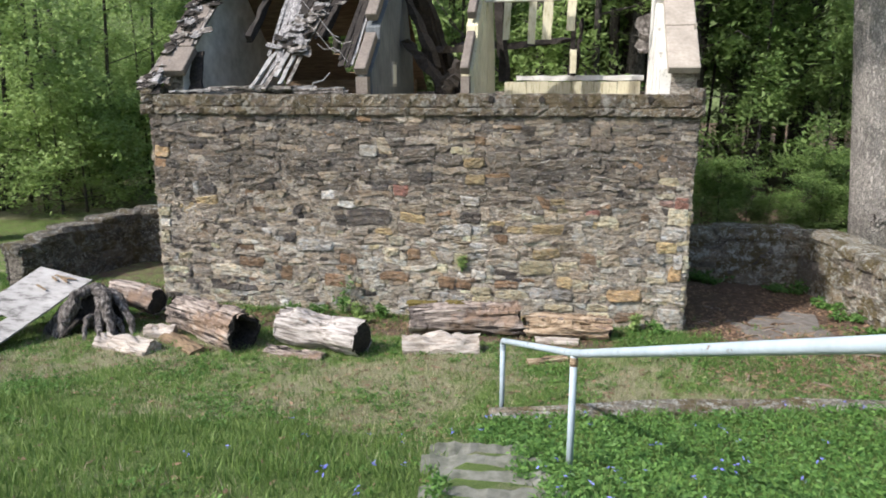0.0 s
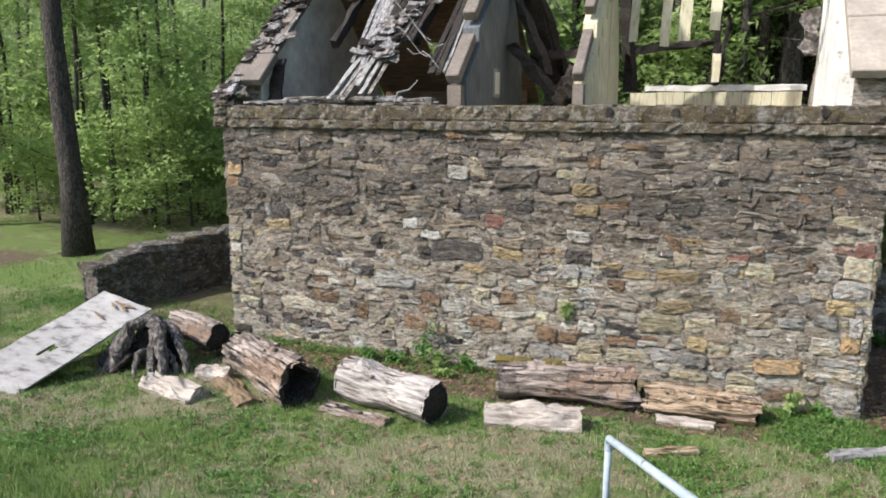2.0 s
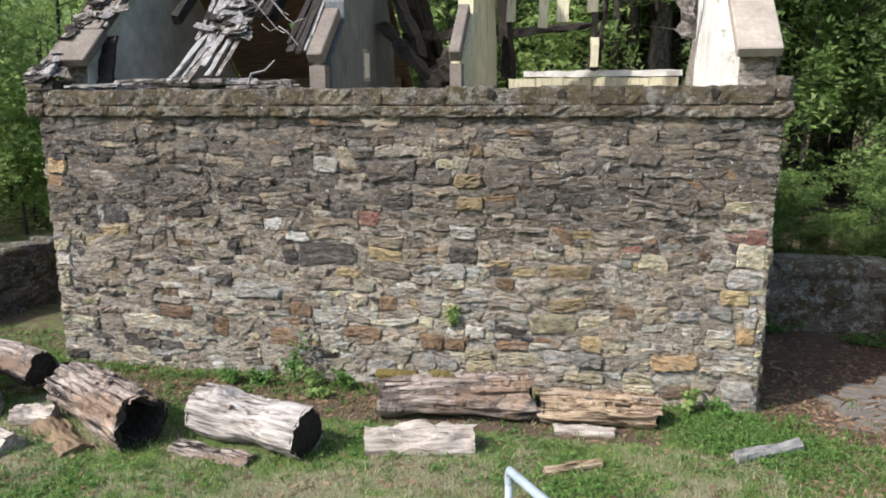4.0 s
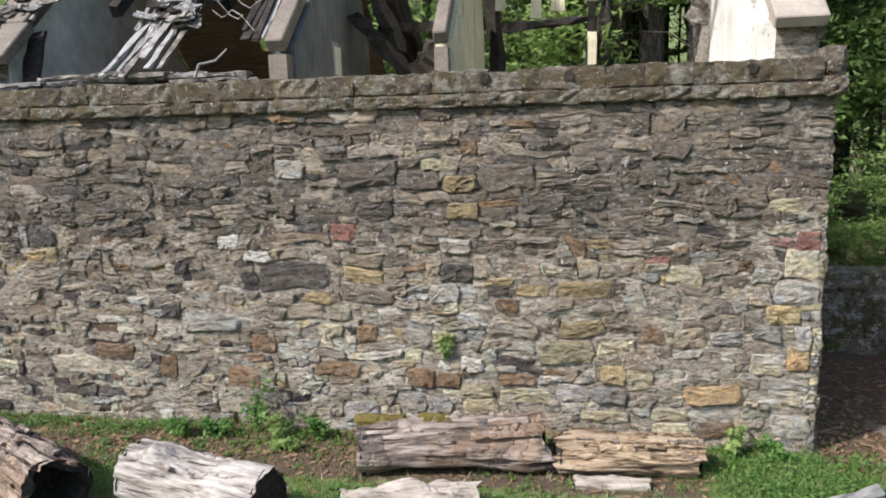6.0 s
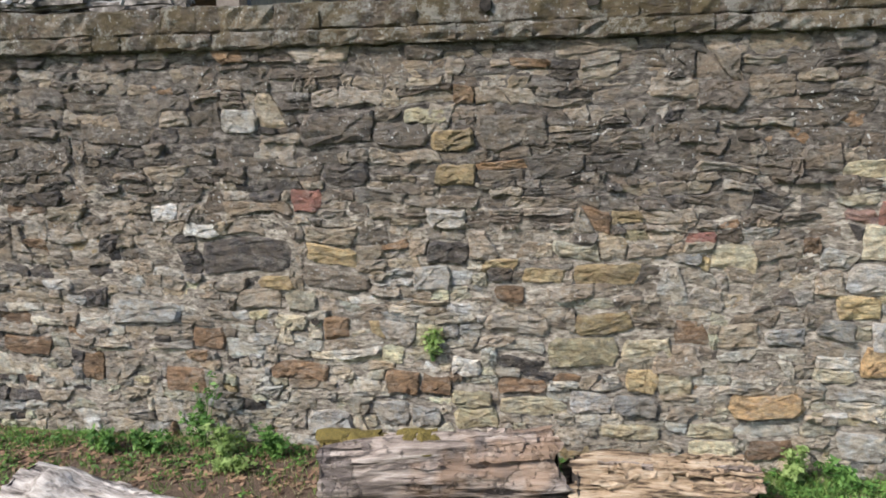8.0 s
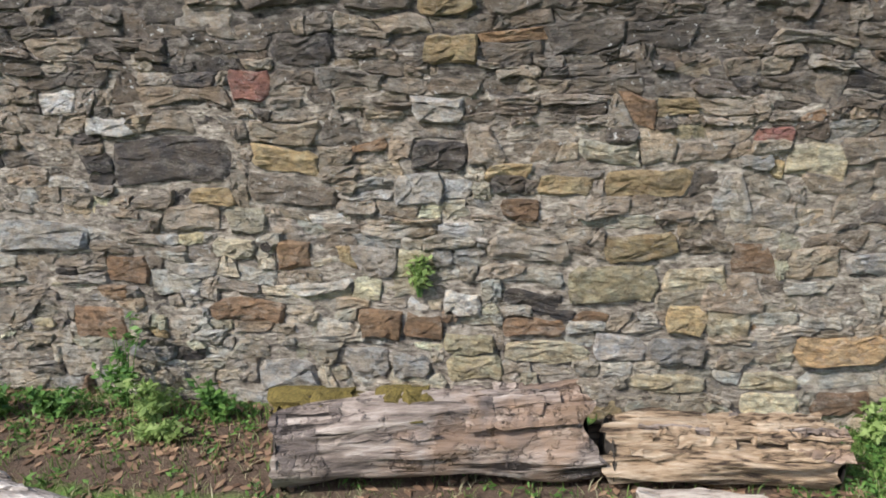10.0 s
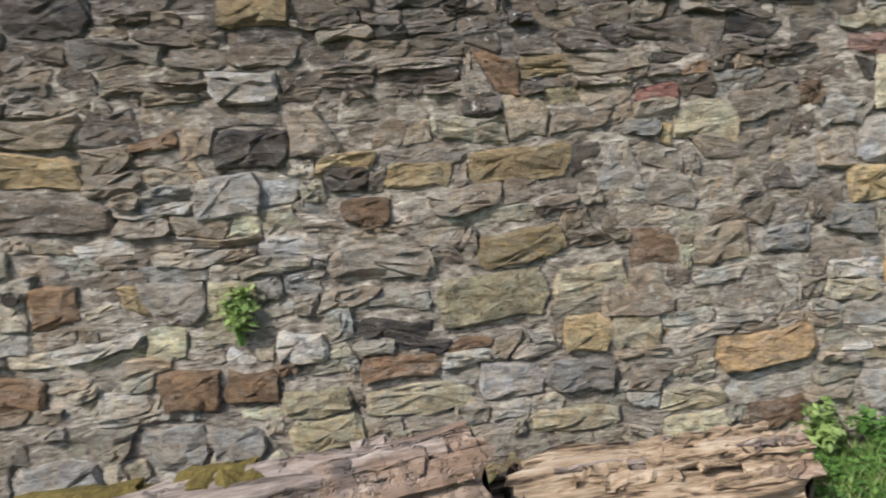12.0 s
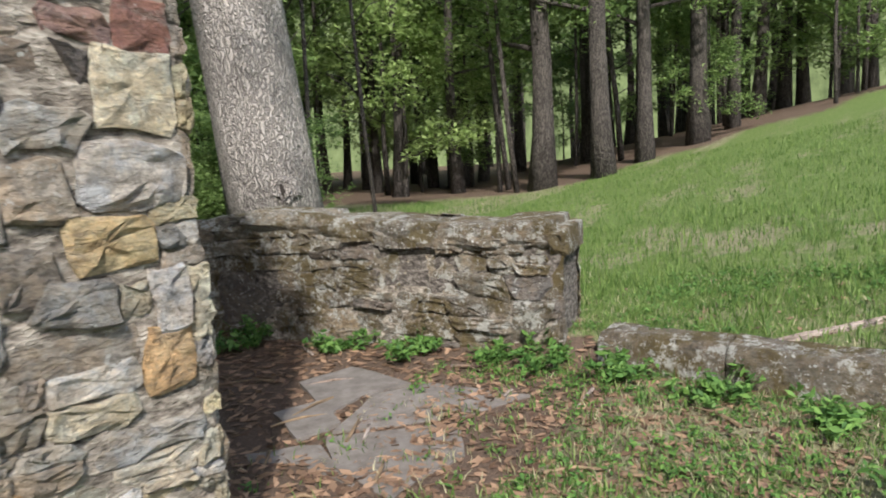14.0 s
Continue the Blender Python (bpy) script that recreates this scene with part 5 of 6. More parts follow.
for i in range(8):
    a = srnd.uniform(3.4, 6.0)
    dx, dy = math.cos(a), math.sin(a)
    limb("rootlet", [(dx * 0.2, dy * 0.16, srnd.uniform(0.15, 0.45)), (dx * 0.4 + srnd.uniform(-0.1, 0.1), dy * 0.36, srnd.uniform(0.05, 0.3)), (dx * 0.62, dy * 0.55, -0.03)], [0.05, 0.04, 0.02], STUMPWOOD if i % 2 else CHAR_AND_HOLE)

# leaning weathered board
board = empty("leaning_board", "silver-grey weathered plywood sheet leaning on a stump", "board")
A, B, C = Vector((-5.62, -1.15, 0.8)), Vector((-4.6, -1.3, 0.68)), Vector((-5.1, -3.1, 0.02))
D = A + (C - B)
nrm = (B - A).cross(C - B).normalized()
if nrm.z < 0:
    nrm = -nrm
bm = bmesh.new()
N = 16
grid = {}
for i in range(N + 1):
    for k in range(N + 1):
        u, v = i / N, k / N
        p = A.lerp(B, u).lerp(D.lerp(C, u), v)
        jag = 0.02 * noise.noise((u * 9, v * 9, 1)) if i in (0, N) or k in (0, N) else 0
        grid[i, k] = (p + nrm * (0.025 * noise.noise((u * 2, v * 2, 6)) + 0.004 * noise.noise((u * 15, v * 15, 2))) + (B - A) * jag)
tv = {q: bm.verts.new(p) for q, p in grid.items()}
bv = {q: bm.verts.new(p - nrm * 0.025) for q, p in grid.items()}
hole = {(9, 9), (8, 9), (8, 10)}
for i in range(N):
    for k in range(N):
        if (i, k) in hole:
            continue
        bm.faces.new((tv[i, k], tv[i, k + 1], tv[i + 1, k + 1], tv[i + 1, k]))
        bm.faces.new((bv[i, k], bv[i + 1, k], bv[i + 1, k + 1], bv[i, k + 1]))
bmesh.ops.delete(bm, geom=[v for v in bm.verts if not v.link_faces], context="VERTS")
edge = [(i, 0) for i in range(N)] + [(N, k) for k in range(N)] + [(N - i, N) for i in range(N)] + [(0, N - k) for k in range(N)]
for i, q in enumerate(edge):
    r = edge[(i + 1) % len(edge)]
    bm.faces.new((tv[q], tv[r], bv[r], bv[q]))
part("sheet", bm, GREYWOOD, board)
for i in range(5):
    u, v = srnd.uniform(0.2, 0.7), srnd.uniform(0.05, 0.3)
    p = A.lerp(B, u).lerp(D.lerp(C, u), v) + nrm * 0.03
    bm = bmesh.new()
    beam(bm, p, p + (B - A) * srnd.uniform(0.15, 0.3) + (C - B) * srnd.uniform(-0.03, 0.05), 0.03, 0.008, 0.006, srnd, 5, nrm)
    part("splinter", bm, BROWNWOOD, board)

# ---- trees ----
def leaves_mesh(name, centres, radii, per, size, seed, corners=4):
    """Many small folded leaves in clumps round the given centres."""
    g = np.random.default_rng(seed)
    c = np.repeat(np.array(centres), per, axis=0)
    r = np.repeat(np.array(radii), per)[:, None]
    n = len(c)
    v = g.normal(size=(n, 3))
    v /= np.linalg.norm(v, axis=1)[:, None]
    p = c + v * r * (g.random((n, 1)) ** 0.5) * np.array([1, 1, 0.6])
    d = g.normal(size=(n, 3)) * np.array([1, 1, 0.45])
    d /= np.linalg.norm(d, axis=1)[:, None]
    e = np.cross(d, g.normal(size=(n, 3)) * 0.5 + np.array([0, 0, 1.0]))
    e /= np.linalg.norm(e, axis=1)[:, None]
    s = (size * g.uniform(0.6, 1.4, (n, 1)))
    drop = np.array([0, 0, -0.18])
    if corners == 3:
        verts = np.stack([p - d * s, p + e * s * 0.75, p + d * s + drop * s], axis=1).reshape(-1, 3)
    else:
        verts = np.stack([p - d * s, p + e * s * 0.42, p + d * s + drop * s, p - e * s * 0.42], axis=1).reshape(-1, 3)
    me = bpy.data.meshes.new(name)
    me.vertices.add(len(verts))
    me.vertices.foreach_set("co", verts.ravel())
    k = corners
    me.loops.add(n * k)
    me.loops.foreach_set("vertex_index", np.arange(n * k))
    me.polygons.add(n)
    me.polygons.foreach_set("loop_start", np.arange(0, n * k, k))
    me.polygons.foreach_set("loop_total", np.full(n, k))
    me.update(calc_edges=True)
    return me


def tree(label, height, r0, seed, crown_from, spread, clumps, per, leaf, size=0.13, bark=None, limbs=11, name="tree", lean=(0, 0), sides=9, taper=0.82, flare=1.35):
    rnd = random.Random(seed)
    thing = empty(name, label, "tree")
    bm = bmesh.new()
    pts, rad = [], []
    n = 9
    for i in range(n + 1):
        u = i / n
        pts.append(Vector((lean[0] * u * height + 0.12 * noise.noise((u * 2.2, seed, 0)) * height * 0.15, lean[1] * u * height + 0.12 * noise.noise((u * 2.2, seed, 9)) * height * 0.15, u * height - 0.2 * (i == 0))))
        rad.append(r0 * (1 - taper * u) * (flare if i == 0 else 1))
    tube(bm, pts, rad, sides, True, 0.05, rnd)
    centres, radii = [], []
    for i in range(limbs):
        u = crown_from / height + (1 - crown_from / height) * (i + rnd.random()) / limbs * 0.95
        k = min(n - 1, int(u * n))
        p = pts[k].lerp(pts[k + 1], u * n - k)
        a = rnd.uniform(0, 6.28)
        ln = spread * (1.1 - 0.6 * u) * rnd.uniform(0.6, 1.15)
        d = Vector((math.cos(a), math.sin(a), rnd.uniform(0.05, 0.55)))
        q = [p, p + d * ln * 0.4, p + d * ln * 0.75 + Vector((0, 0, 0.1 * ln)), p + d * ln + Vector((0, 0, rnd.uniform(-0.1, 0.25) * ln))]
        rr = r0 * (1 - 0.8 * u) * 0.35
        tube(bm, q, [rr, rr * 0.7, rr * 0.45, rr * 0.15], 5, True)
        for k in range(clumps):
            f = rnd.uniform(0.3, 1.08)
            c = p + d * ln * f + Vector((rnd.gauss(0, 0.28), rnd.gauss(0, 0.28), rnd.gauss(0.0, 0.22))) * (0.5 + 0.5 * spread / 2)
            centres.append(tuple(c))
            radii.append(rnd.uniform(0.25, 0.6) * (0.6 + 0.2 * spread))
    part("trunk", bm, bark or BARK_DARK, thing, smooth=True)
    put("crown", leaves_mesh("crown", centres, radii, per, size, seed, 3), leaf, thing)
    return thing


protos = [
    tree("tall dark-trunked woodland tree in fresh spring leaf", 15, 0.24, 1, 3.2, 3.8, 12, 28, LEAF, 0.115, limbs=17),
    tree("tall woodland tree with bright green young leaves", 13, 0.17, 2, 2.2, 3.4, 12, 28, LEAF_BRIGHT, 0.11, limbs=17),
    tree("slender young tree with bright spring leaves", 8, 0.07, 3, 0.8, 2.7, 17, 30, LEAF_BRIGHT, 0.085, limbs=15, sides=7),
    tree("slender dark sapling with green spring leaves", 7, 0.055, 4, 0.9, 2.5, 17, 30, LEAF, 0.085, limbs=14, sides=7),
    tree("straight bare-stemmed woodland tree leafing high up", 17, 0.2, 5, 5.0, 3.4, 11, 26, LEAF, 0.12, limbs=14),
    tree("low leafy understorey shrub", 3.2, 0.04, 6, 0.2, 2.0, 14, 30, LEAF_BRIGHT, 0.065, limbs=13, name="shrub", sides=6),
]


def woods_edge(y):
    return 21 + (6 - y) * 1.3 if y < 6 else 21 - (y - 6) * 0.35


trnd = random.Random(77)
places = []
tries = 0
while len(places) < 175 and tries < 9000:
    tries += 1
    x, y = trnd.uniform(-46, 60), trnd.uniform(-14, 50)
    ok = (y > (7.6 if -7 < x < 12 else 11.5) and x < 17) or (x < -11.5 and y > 4) or (x > woods_edge(y) and y > -14)
    if not ok or math.hypot(x - 3, y + 5) > 62 or (x > 17 and y > 34):
        continue
    deep = min(y - 11 if x < 17 and x > -11 else 99, -11 - x if x < -11 else 99, x - woods_edge(y) if x > 17 else 99)
    if deep > 14 and trnd.random() < 0.7:
        continue
    if x < -13 and trnd.random() < (0.9 if y < 10 else 0.6):
        continue
    if any((x - a) ** 2 + (y - b) ** 2 < (1.3 if deep < 10 else 2.2) ** 2 for a, b, _ in places):
        continue
    places.append((x, y, deep))
used = [False] * len(protos)
for x, y, deep in places:
    r = trnd.random()
    # Darker leaf kinds right, paler left: the woods' sun and shade as leaf colour.
    if x > 15:
        r = 0.1 if r < 0.3 else 0.55 if r < 0.45 else 0.7
    elif x > 4:
        r = 0.1 if r < 0.16 else 0.55 if r < 0.42 else 0.7
    elif -7 < x:
        r = 0.1 if r < 0.25 else 0.2 if r < 0.35 else 0.55 if r < 0.75 else 0.7
    elif x < -8:
        r = 0.14 + r * 0.56 if r < 0.6 else 0.9
        r = 0.4 if 0.48 <= r < 0.66 else r
    k = 0 if r < 0.14 else 1 if r < 0.28 else 2 if r < 0.48 else 3 if r < 0.66 else 4 if r < 0.78 else 5
    s = trnd.uniform(0.8, 1.2)
    m = Matrix.Translation((x, y, ground_z(x, y) - 0.05)) @ Matrix.Rotation(trnd.uniform(0, 6.28), 4, "Z")
    if not used[k]:
        protos[k].matrix_basis, used[k] = m, True
        tagged(protos[k], group="woodland trees")
    else:
        copy_thing(protos[k], m @ Matrix.Scale(s, 4)).scale = (s, s, s)

pole = empty("bare_sapling", "thin bare grey sapling trunk in the woods", "tree", "woodland trees")
bm = bmesh.new()
prnd = random.Random(8)
tube(bm, [(0, 0, -0.2), (0.05, 0.03, 2), (-0.04, 0.06, 4.5), (0.1, -0.05, 7.5), (0.15, 0.0, 10)], [0.08, 0.065, 0.055, 0.045, 0.02], 7, True, 0.05, prnd)
for k in range(7):
    z, a = prnd.uniform(2, 8), prnd.uniform(0, 6.28)
    tube(bm, [(0, 0, z), (math.cos(a) * 0.6, math.sin(a) * 0.6, z + 0.4), (math.cos(a) * 1.3, math.sin(a) * 1.3, z + 0.5)], [0.02, 0.012, 0.004], 4)
part("trunk", bm, BARK_DARK, pole, smooth=True)
pole.location = (-14, 7, 0)
for i in range(190):
    x, y = prnd.uniform(-26, 34), prnd.uniform(-6, 24)
    if not ((x < -12 and y > 4) or (y > (8 if x > 4 else 11) and x < 17) or x > woods_edge(y) + 0.3):
        continue
    s = prnd.uniform(0.6, 1.5)
    copy_thing(pole, Matrix.Translation((x, y, ground_z(x, y))) @ Matrix.Rotation(prnd.uniform(0, 6.28), 4, "Z") @ Matrix.Rotation(prnd.uniform(-0.08, 0.08), 4, "X") @ Matrix.Scale(s, 4)).scale = (s, s, prnd.uniform(0.9, 1.2))


def understorey(n, x0, x1, y0, y1, kinds, seed, ok=None):
    """Leafy young growth along the woods' edge."""
    rnd = random.Random(seed)
    for i in range(n):
        x, y = rnd.uniform(x0, x1), rnd.uniform(y0, y1)
        if ok and not ok(x, y):
            continue
        s = rnd.uniform(0.75, 1.35)
        m = Matrix.Translation((x, y, ground_z(x, y) - 0.05)) @ Matrix.Rotation(rnd.uniform(0, 6.28), 4, "Z")
        copy_thing(protos[rnd.choice(kinds)], m @ Matrix.Scale(s, 4)).scale = (s, s, s)


understorey(30, -22, -11.0, 6, 20, (5, 2, 5), 301)
understorey(18, -12, 3, 13, 20, (3, 2, 3), 302)
understorey(14, 3, 14, 10, 21, (4, 4, 0), 305)
understorey(26, 12, 26, 12, 26, (5, 2, 1), 303, lambda x, y: x > woods_edge(y) + 1 or y > 16)
understorey(40, 22, 46, -12, 16, (4, 0, 4, 3), 304, lambda x, y: x > woods_edge(y) + 1.5)
grnd = random.Random(306)
for i in range(20):
    x, y, sc = grnd.uniform(4.6, 10.5), grnd.uniform(5.6, 8.6), grnd.uniform(0.16, 0.34)
    copy_thing(protos[3], Matrix.Translation((x, y, ground_z(x, y) - 0.15)) @ Matrix.Rotation(grnd.uniform(0, 6.28), 4, "Z")).scale = (sc * 1.5, sc * 1.5, sc)
oak = tree("massive pale-barked old tree with a hollow knot near its foot", 14, 0.56, 60, 6.0, 5.0, 20, 60, LEAF_BRIGHT, 0.09, BARK_OAK, 13, lean=(-0.105, 0.025), sides=28, taper=0.45, flare=1.08)
oak.location = (8.6, 4.4, 0.1)
bm = bmesh.new()
FACE = Vector((-0.67, -0.74, 0))
KNOT = Vector((-0.09, 0.03, 1.06)) + Vector((0.74, -0.67, 0)) * 0.1
tube(bm, [KNOT + FACE * f for f in (0.42, 0.55, 0.6, 0.54)], [0.22, 0.17, 0.1, 0.07], 16, False, 0.2, srnd)
part("knot", bm, BARK_OAK, oak, "swollen knot")
# No recess here: a dark plug gives the knot's hollow its shade.
bm = bmesh.new()
tube(bm, [KNOT + FACE * f for f in (0.5, 0.585)], [0.1, 0.085], 12, True, 0.25, srnd)
part("hollow", bm, CHAR_AND_HOLE, oak, "dark plug painted as the shade of a hollow")
big_left = tree("large dark-trunked tree at the edge of the lawn", 15, 0.28, 61, 7.0, 3.2, 9, 26, LEAF_BRIGHT, 0.1, limbs=10, sides=16)
big_left.location = (-11.35, 3.4, 0)
for x, y, r, sd in ((21.2, 5.4, 0.29, 62), (21.0, 7.2, 0.34, 63), (22.6, 11.2, 0.2, 64), (25.5, 4.0, 0.3, 65)):
    t = tree("stout grey woodland tree standing at the meadow's edge", 16, r, sd, 3.6, 4.4, 17, 40, LEAF, 0.1, BARK_DARK, 15, sides=14)
    t.location = (x, y, ground_z(x, y))

# far woods: a backdrop ring with its daylight put in as emission
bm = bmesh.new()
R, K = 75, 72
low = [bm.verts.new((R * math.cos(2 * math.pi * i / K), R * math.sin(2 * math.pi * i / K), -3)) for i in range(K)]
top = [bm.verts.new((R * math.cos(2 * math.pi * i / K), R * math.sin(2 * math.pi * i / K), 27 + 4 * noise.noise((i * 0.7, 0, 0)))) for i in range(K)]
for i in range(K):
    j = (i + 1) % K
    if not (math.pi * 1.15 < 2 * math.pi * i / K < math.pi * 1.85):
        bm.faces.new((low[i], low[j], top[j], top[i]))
FARWOOD_GLOW = simple("glowing_distant_woodland", [(0.3, (0.11, 0.15, 0.065)), (0.5, (0.2, 0.26, 0.11)), (0.75, (0.3, 0.37, 0.17))], 1.1, 1.0, 0.0, (1, 1, 0.6))
# Base colour dimmed, so the glow sets the brightness all round.
dim = FARWOOD_GLOW.node_tree.nodes.new("ShaderNodeHueSaturation")
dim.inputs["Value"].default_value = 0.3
glow = FARWOOD_GLOW.node_tree.nodes["Principled BSDF"]
FARWOOD_GLOW.node_tree.links.new(glow.inputs["Base Color"].links[0].from_socket, glow.inputs["Emission Color"])
FARWOOD_GLOW.node_tree.links.new(glow.inputs["Base Color"].links[0].from_socket, dim.inputs["Color"])
FARWOOD_GLOW.node_tree.links.new(dim.outputs[0], glow.inputs["Base Color"])
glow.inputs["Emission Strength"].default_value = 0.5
tagged(part("backdrop", bm, FARWOOD_GLOW), "distant green woodland on a glowing backdrop", "backdrop", kind="structure")


# ---- grass and ground cover ----
def blades(name, label, spots, heights, widths, mat, per, seed, bend=0.5, clump=0.05):
    """Tufts of tapering bent blades, one sheet of loose triangles."""
    g = np.random.default_rng(seed)
    p = np.repeat(np.array(spots), per, axis=0)
    h = np.repeat(np.array(heights), per) * g.uniform(0.5, 1.2, len(p))
    w = np.repeat(np.array(widths), per)
    n = len(p)
    p[:, :2] += g.normal(size=(n, 2)) * clump
    a = g.uniform(0, 2 * np.pi, n)
    side = np.stack([np.cos(a), np.sin(a), np.zeros(n)], 1) * w[:, None]
    b = g.uniform(0, 2 * np.pi, n)
    lean = np.stack([np.cos(b), np.sin(b), np.zeros(n)], 1) * (h * bend * g.random(n))[:, None]
    up = np.stack([np.zeros(n), np.zeros(n), h], 1)
    base = p - np.array([0, 0, 0.015])
    mid = base + up * 0.6 + lean * 0.35
    tip = base + up + lean
    verts = np.stack([base - side, base + side, mid + side * 0.7, mid - side * 0.7, tip], 1).reshape(-1, 3)
    idx = np.arange(n) * 5
    quads = np.stack([idx, idx + 1, idx + 2, idx + 3], 1)
    tris = np.stack([idx + 3, idx + 2, idx + 4], 1)
    loops = np.concatenate([quads.ravel(), tris.ravel()])
    me = bpy.data.meshes.new(name)
    me.vertices.add(len(verts))
    me.vertices.foreach_set("co", verts.ravel())
    me.loops.add(len(loops))
    me.loops.foreach_set("vertex_index", loops)
    me.polygons.add(2 * n)
    me.polygons.foreach_set("loop_start", np.concatenate([np.arange(n) * 4, 4 * n + np.arange(n) * 3]))
    me.polygons.foreach_set("loop_total", np.concatenate([np.full(n, 4), np.full(n, 3)]))
    me.update(calc_edges=True)
    return tagged(put(name, me, mat), label, "grass", kind="stuff")


vrnd = random.Random(99)
lush, short, dry, far, vine, litter, flowers = [], [], [], [], [], [], []


def on_steps(x, y):
    return -10.3 < y < -4.75 and abs(x - (1.9 + (-5.0 - y) / 0.5 * 0.1)) < 0.3 + 0.12 * noise.noise((x * 2, y * 2, 0))


for i in range(76000):
    x, y = vrnd.uniform(-9.5, 9.5), vrnd.uniform(-11, 0.9)
    if (X0 - 0.1 < x < X1 + 0.1 and y > -0.05) or on_steps(x, y):
        continue
    z = ground_z(x, y)
    g, s = grass_amount(x, y), soil_amount(x, y)
    ky = kerb_y(x)
    if ky is not None and ky - 0.34 < y < ky + 0.02:
        continue
    if ky is not None and y < ky and x > 1.8:
        if y > -7.5 + noise.noise((x, y, 3.0)) and x < 6.5 + noise.noise((x, y, 5.0)) and vrnd.random() < 0.55:
            vine.append((x, y, z))
            if vrnd.random() < 0.007:
                flowers.append((x, y, z))
        else:
            lush.append((x, y, z))
        continue
    if vrnd.random() < s * 0.9:
        if vrnd.random() < 0.5:
            litter.append((x, y, z))
        continue
    if x < 1.7 and y < -4.3 + 0.7 * noise.noise((x * 0.7, y * 0.7, 8.0)) and vrnd.random() < g * g:
        lush.append((x, y, z))
    elif vrnd.random() < g:
        short.append((x, y, z))
    else:
        dry.append((x, y, z))
        if vrnd.random() < 0.16:
            litter.append((x, y, z))
for i in range(36000):
    x = vrnd.uniform(7.6, 22)
    y = vrnd.uniform(-9, 11)
    if x > woods_edge(y) - 0.5 or (x < 8.2 and y > 0):
        continue
    if x > 13 and vrnd.random() < 0.45:
        continue
    far.append((x, y, ground_z(x, y)))
for i in range(3000):
    x, y = vrnd.uniform(-12, -4.6), vrnd.uniform(0, 6)
    if x < -7.2:
        short.append((x, y, ground_z(x, y)))
edge_tufts = [(x, -0.12 - abs(vrnd.gauss(0, 0.18)), 0.0) for x in [vrnd.uniform(X0 - 0.3, X1 + 0.5) for _ in range(500)]]
for p in lush[::9]:
    flowers.append(p) if p[0] > 0 and vrnd.random() < 0.12 else None
blades("tall_grass", "lush green spring grass on the bank", lush, [vrnd.uniform(0.05, 0.12) + 0.1 * max(0, noise.noise((p[0] * 1.1, p[1] * 1.1, 6.0)) + 0.2) for p in lush], [0.005] * len(lush), GRASS, 3, 1, 1.1)
blades("short_grass", "short green lawn grass", short, [vrnd.uniform(0.04, 0.11) for _ in short], [0.004] * len(short), GRASS, 4, 2, 0.8)
blades("dry_grass", "sparse dry straw-coloured grass", dry, [vrnd.uniform(0.03, 0.09) for _ in dry], [0.004] * len(dry), GRASS_DRY, 5, 3, 1.2)
blades("meadow_grass", "green meadow grass on the hillside", far, [vrnd.uniform(0.04, 0.14) for _ in far], [0.007] * len(far), GRASS, 3, 4, 0.6, 0.1)
right_tufts = [(x, y, ground_z(x, y)) for x, y in [(vrnd.gauss(4.3, 0.45), vrnd.gauss(-0.75, 0.3)) for _ in range(800)] if not (x < X1 + 0.05 and y > -0.05)]
kerb_tufts = [(x, y, ground_z(x, y)) for x, y in [(vrnd.gauss(7.0, 0.18), vrnd.uniform(-2.0, 0.6)) for _ in range(160)] + [(vrnd.gauss(6.0, 0.6), vrnd.gauss(-1.2, 0.5)) for _ in range(260)]]
right_tufts += kerb_tufts
blades("wall_foot_grass", "fresh green grass and weeds at the wall foot", edge_tufts + right_tufts, [vrnd.uniform(0.04, 0.11) for _ in range(len(edge_tufts) + len(right_tufts))], [0.006] * (len(edge_tufts) + len(right_tufts)), GRASS, 5, 5, 0.8)


def scatter(name, label, spots, rad, per, size, mat, seed, lift=0.05, cat="leaves"):
    pts = [(x, y, z + lift) for x, y, z in spots]
    me = leaves_mesh(name, pts, [rad] * len(pts), per, size, seed)
    return tagged(put(name, me, mat), label, cat, kind="stuff")


scatter("periwinkle", "dense glossy green periwinkle ground cover", vine, 0.09, 12, 0.024, VINE, 6, 0.05, "ground cover")
weeds = [(x, y, z) for x, y, z in short + dry if noise.noise((x * 0.9, y * 0.9, 21.0)) + vrnd.uniform(-0.35, 0.35) > 0.12 and y > -7][:5200]
weeds += [p for p in right_tufts if vrnd.random() < 0.8] + [p for p in edge_tufts if vrnd.random() < 0.6]
scatter("lawn_weeds", "low broad-leaved weeds growing through the lawn", weeds, 0.06, 9, 0.019, VINE, 16, 0.03, "weeds")
scatter("periwinkle_flowers", "small blue periwinkle flowers", flowers, 0.04, 3, 0.018, FLOWER, 7, 0.13, "flowers")
for i in range(4200):
    x, y = vrnd.uniform(4.3, 7.3), vrnd.uniform(-1.8, 3.0)
    if kerb_y(x) is None or y > kerb_y(x) + 0.03:
        litter.append((x, y, ground_z(x, y)))
for i in range(1500):
    x, y = vrnd.uniform(-4.2, 3.4), vrnd.uniform(-0.75, -0.08)
    litter.append((x, y, ground_z(x, y)))
g = np.random.default_rng(12)
lm = leaves_mesh("leaf_litter", [(x, y, z) for x, y, z in litter], [0.05] * len(litter), 1, 0.045, 8)
co = np.empty(len(lm.vertices) * 3)
lm.vertices.foreach_get("co", co)
co = co.reshape(-1, 4, 3)
zc = np.array([p[2] for p in litter])[:, None] + 0.006
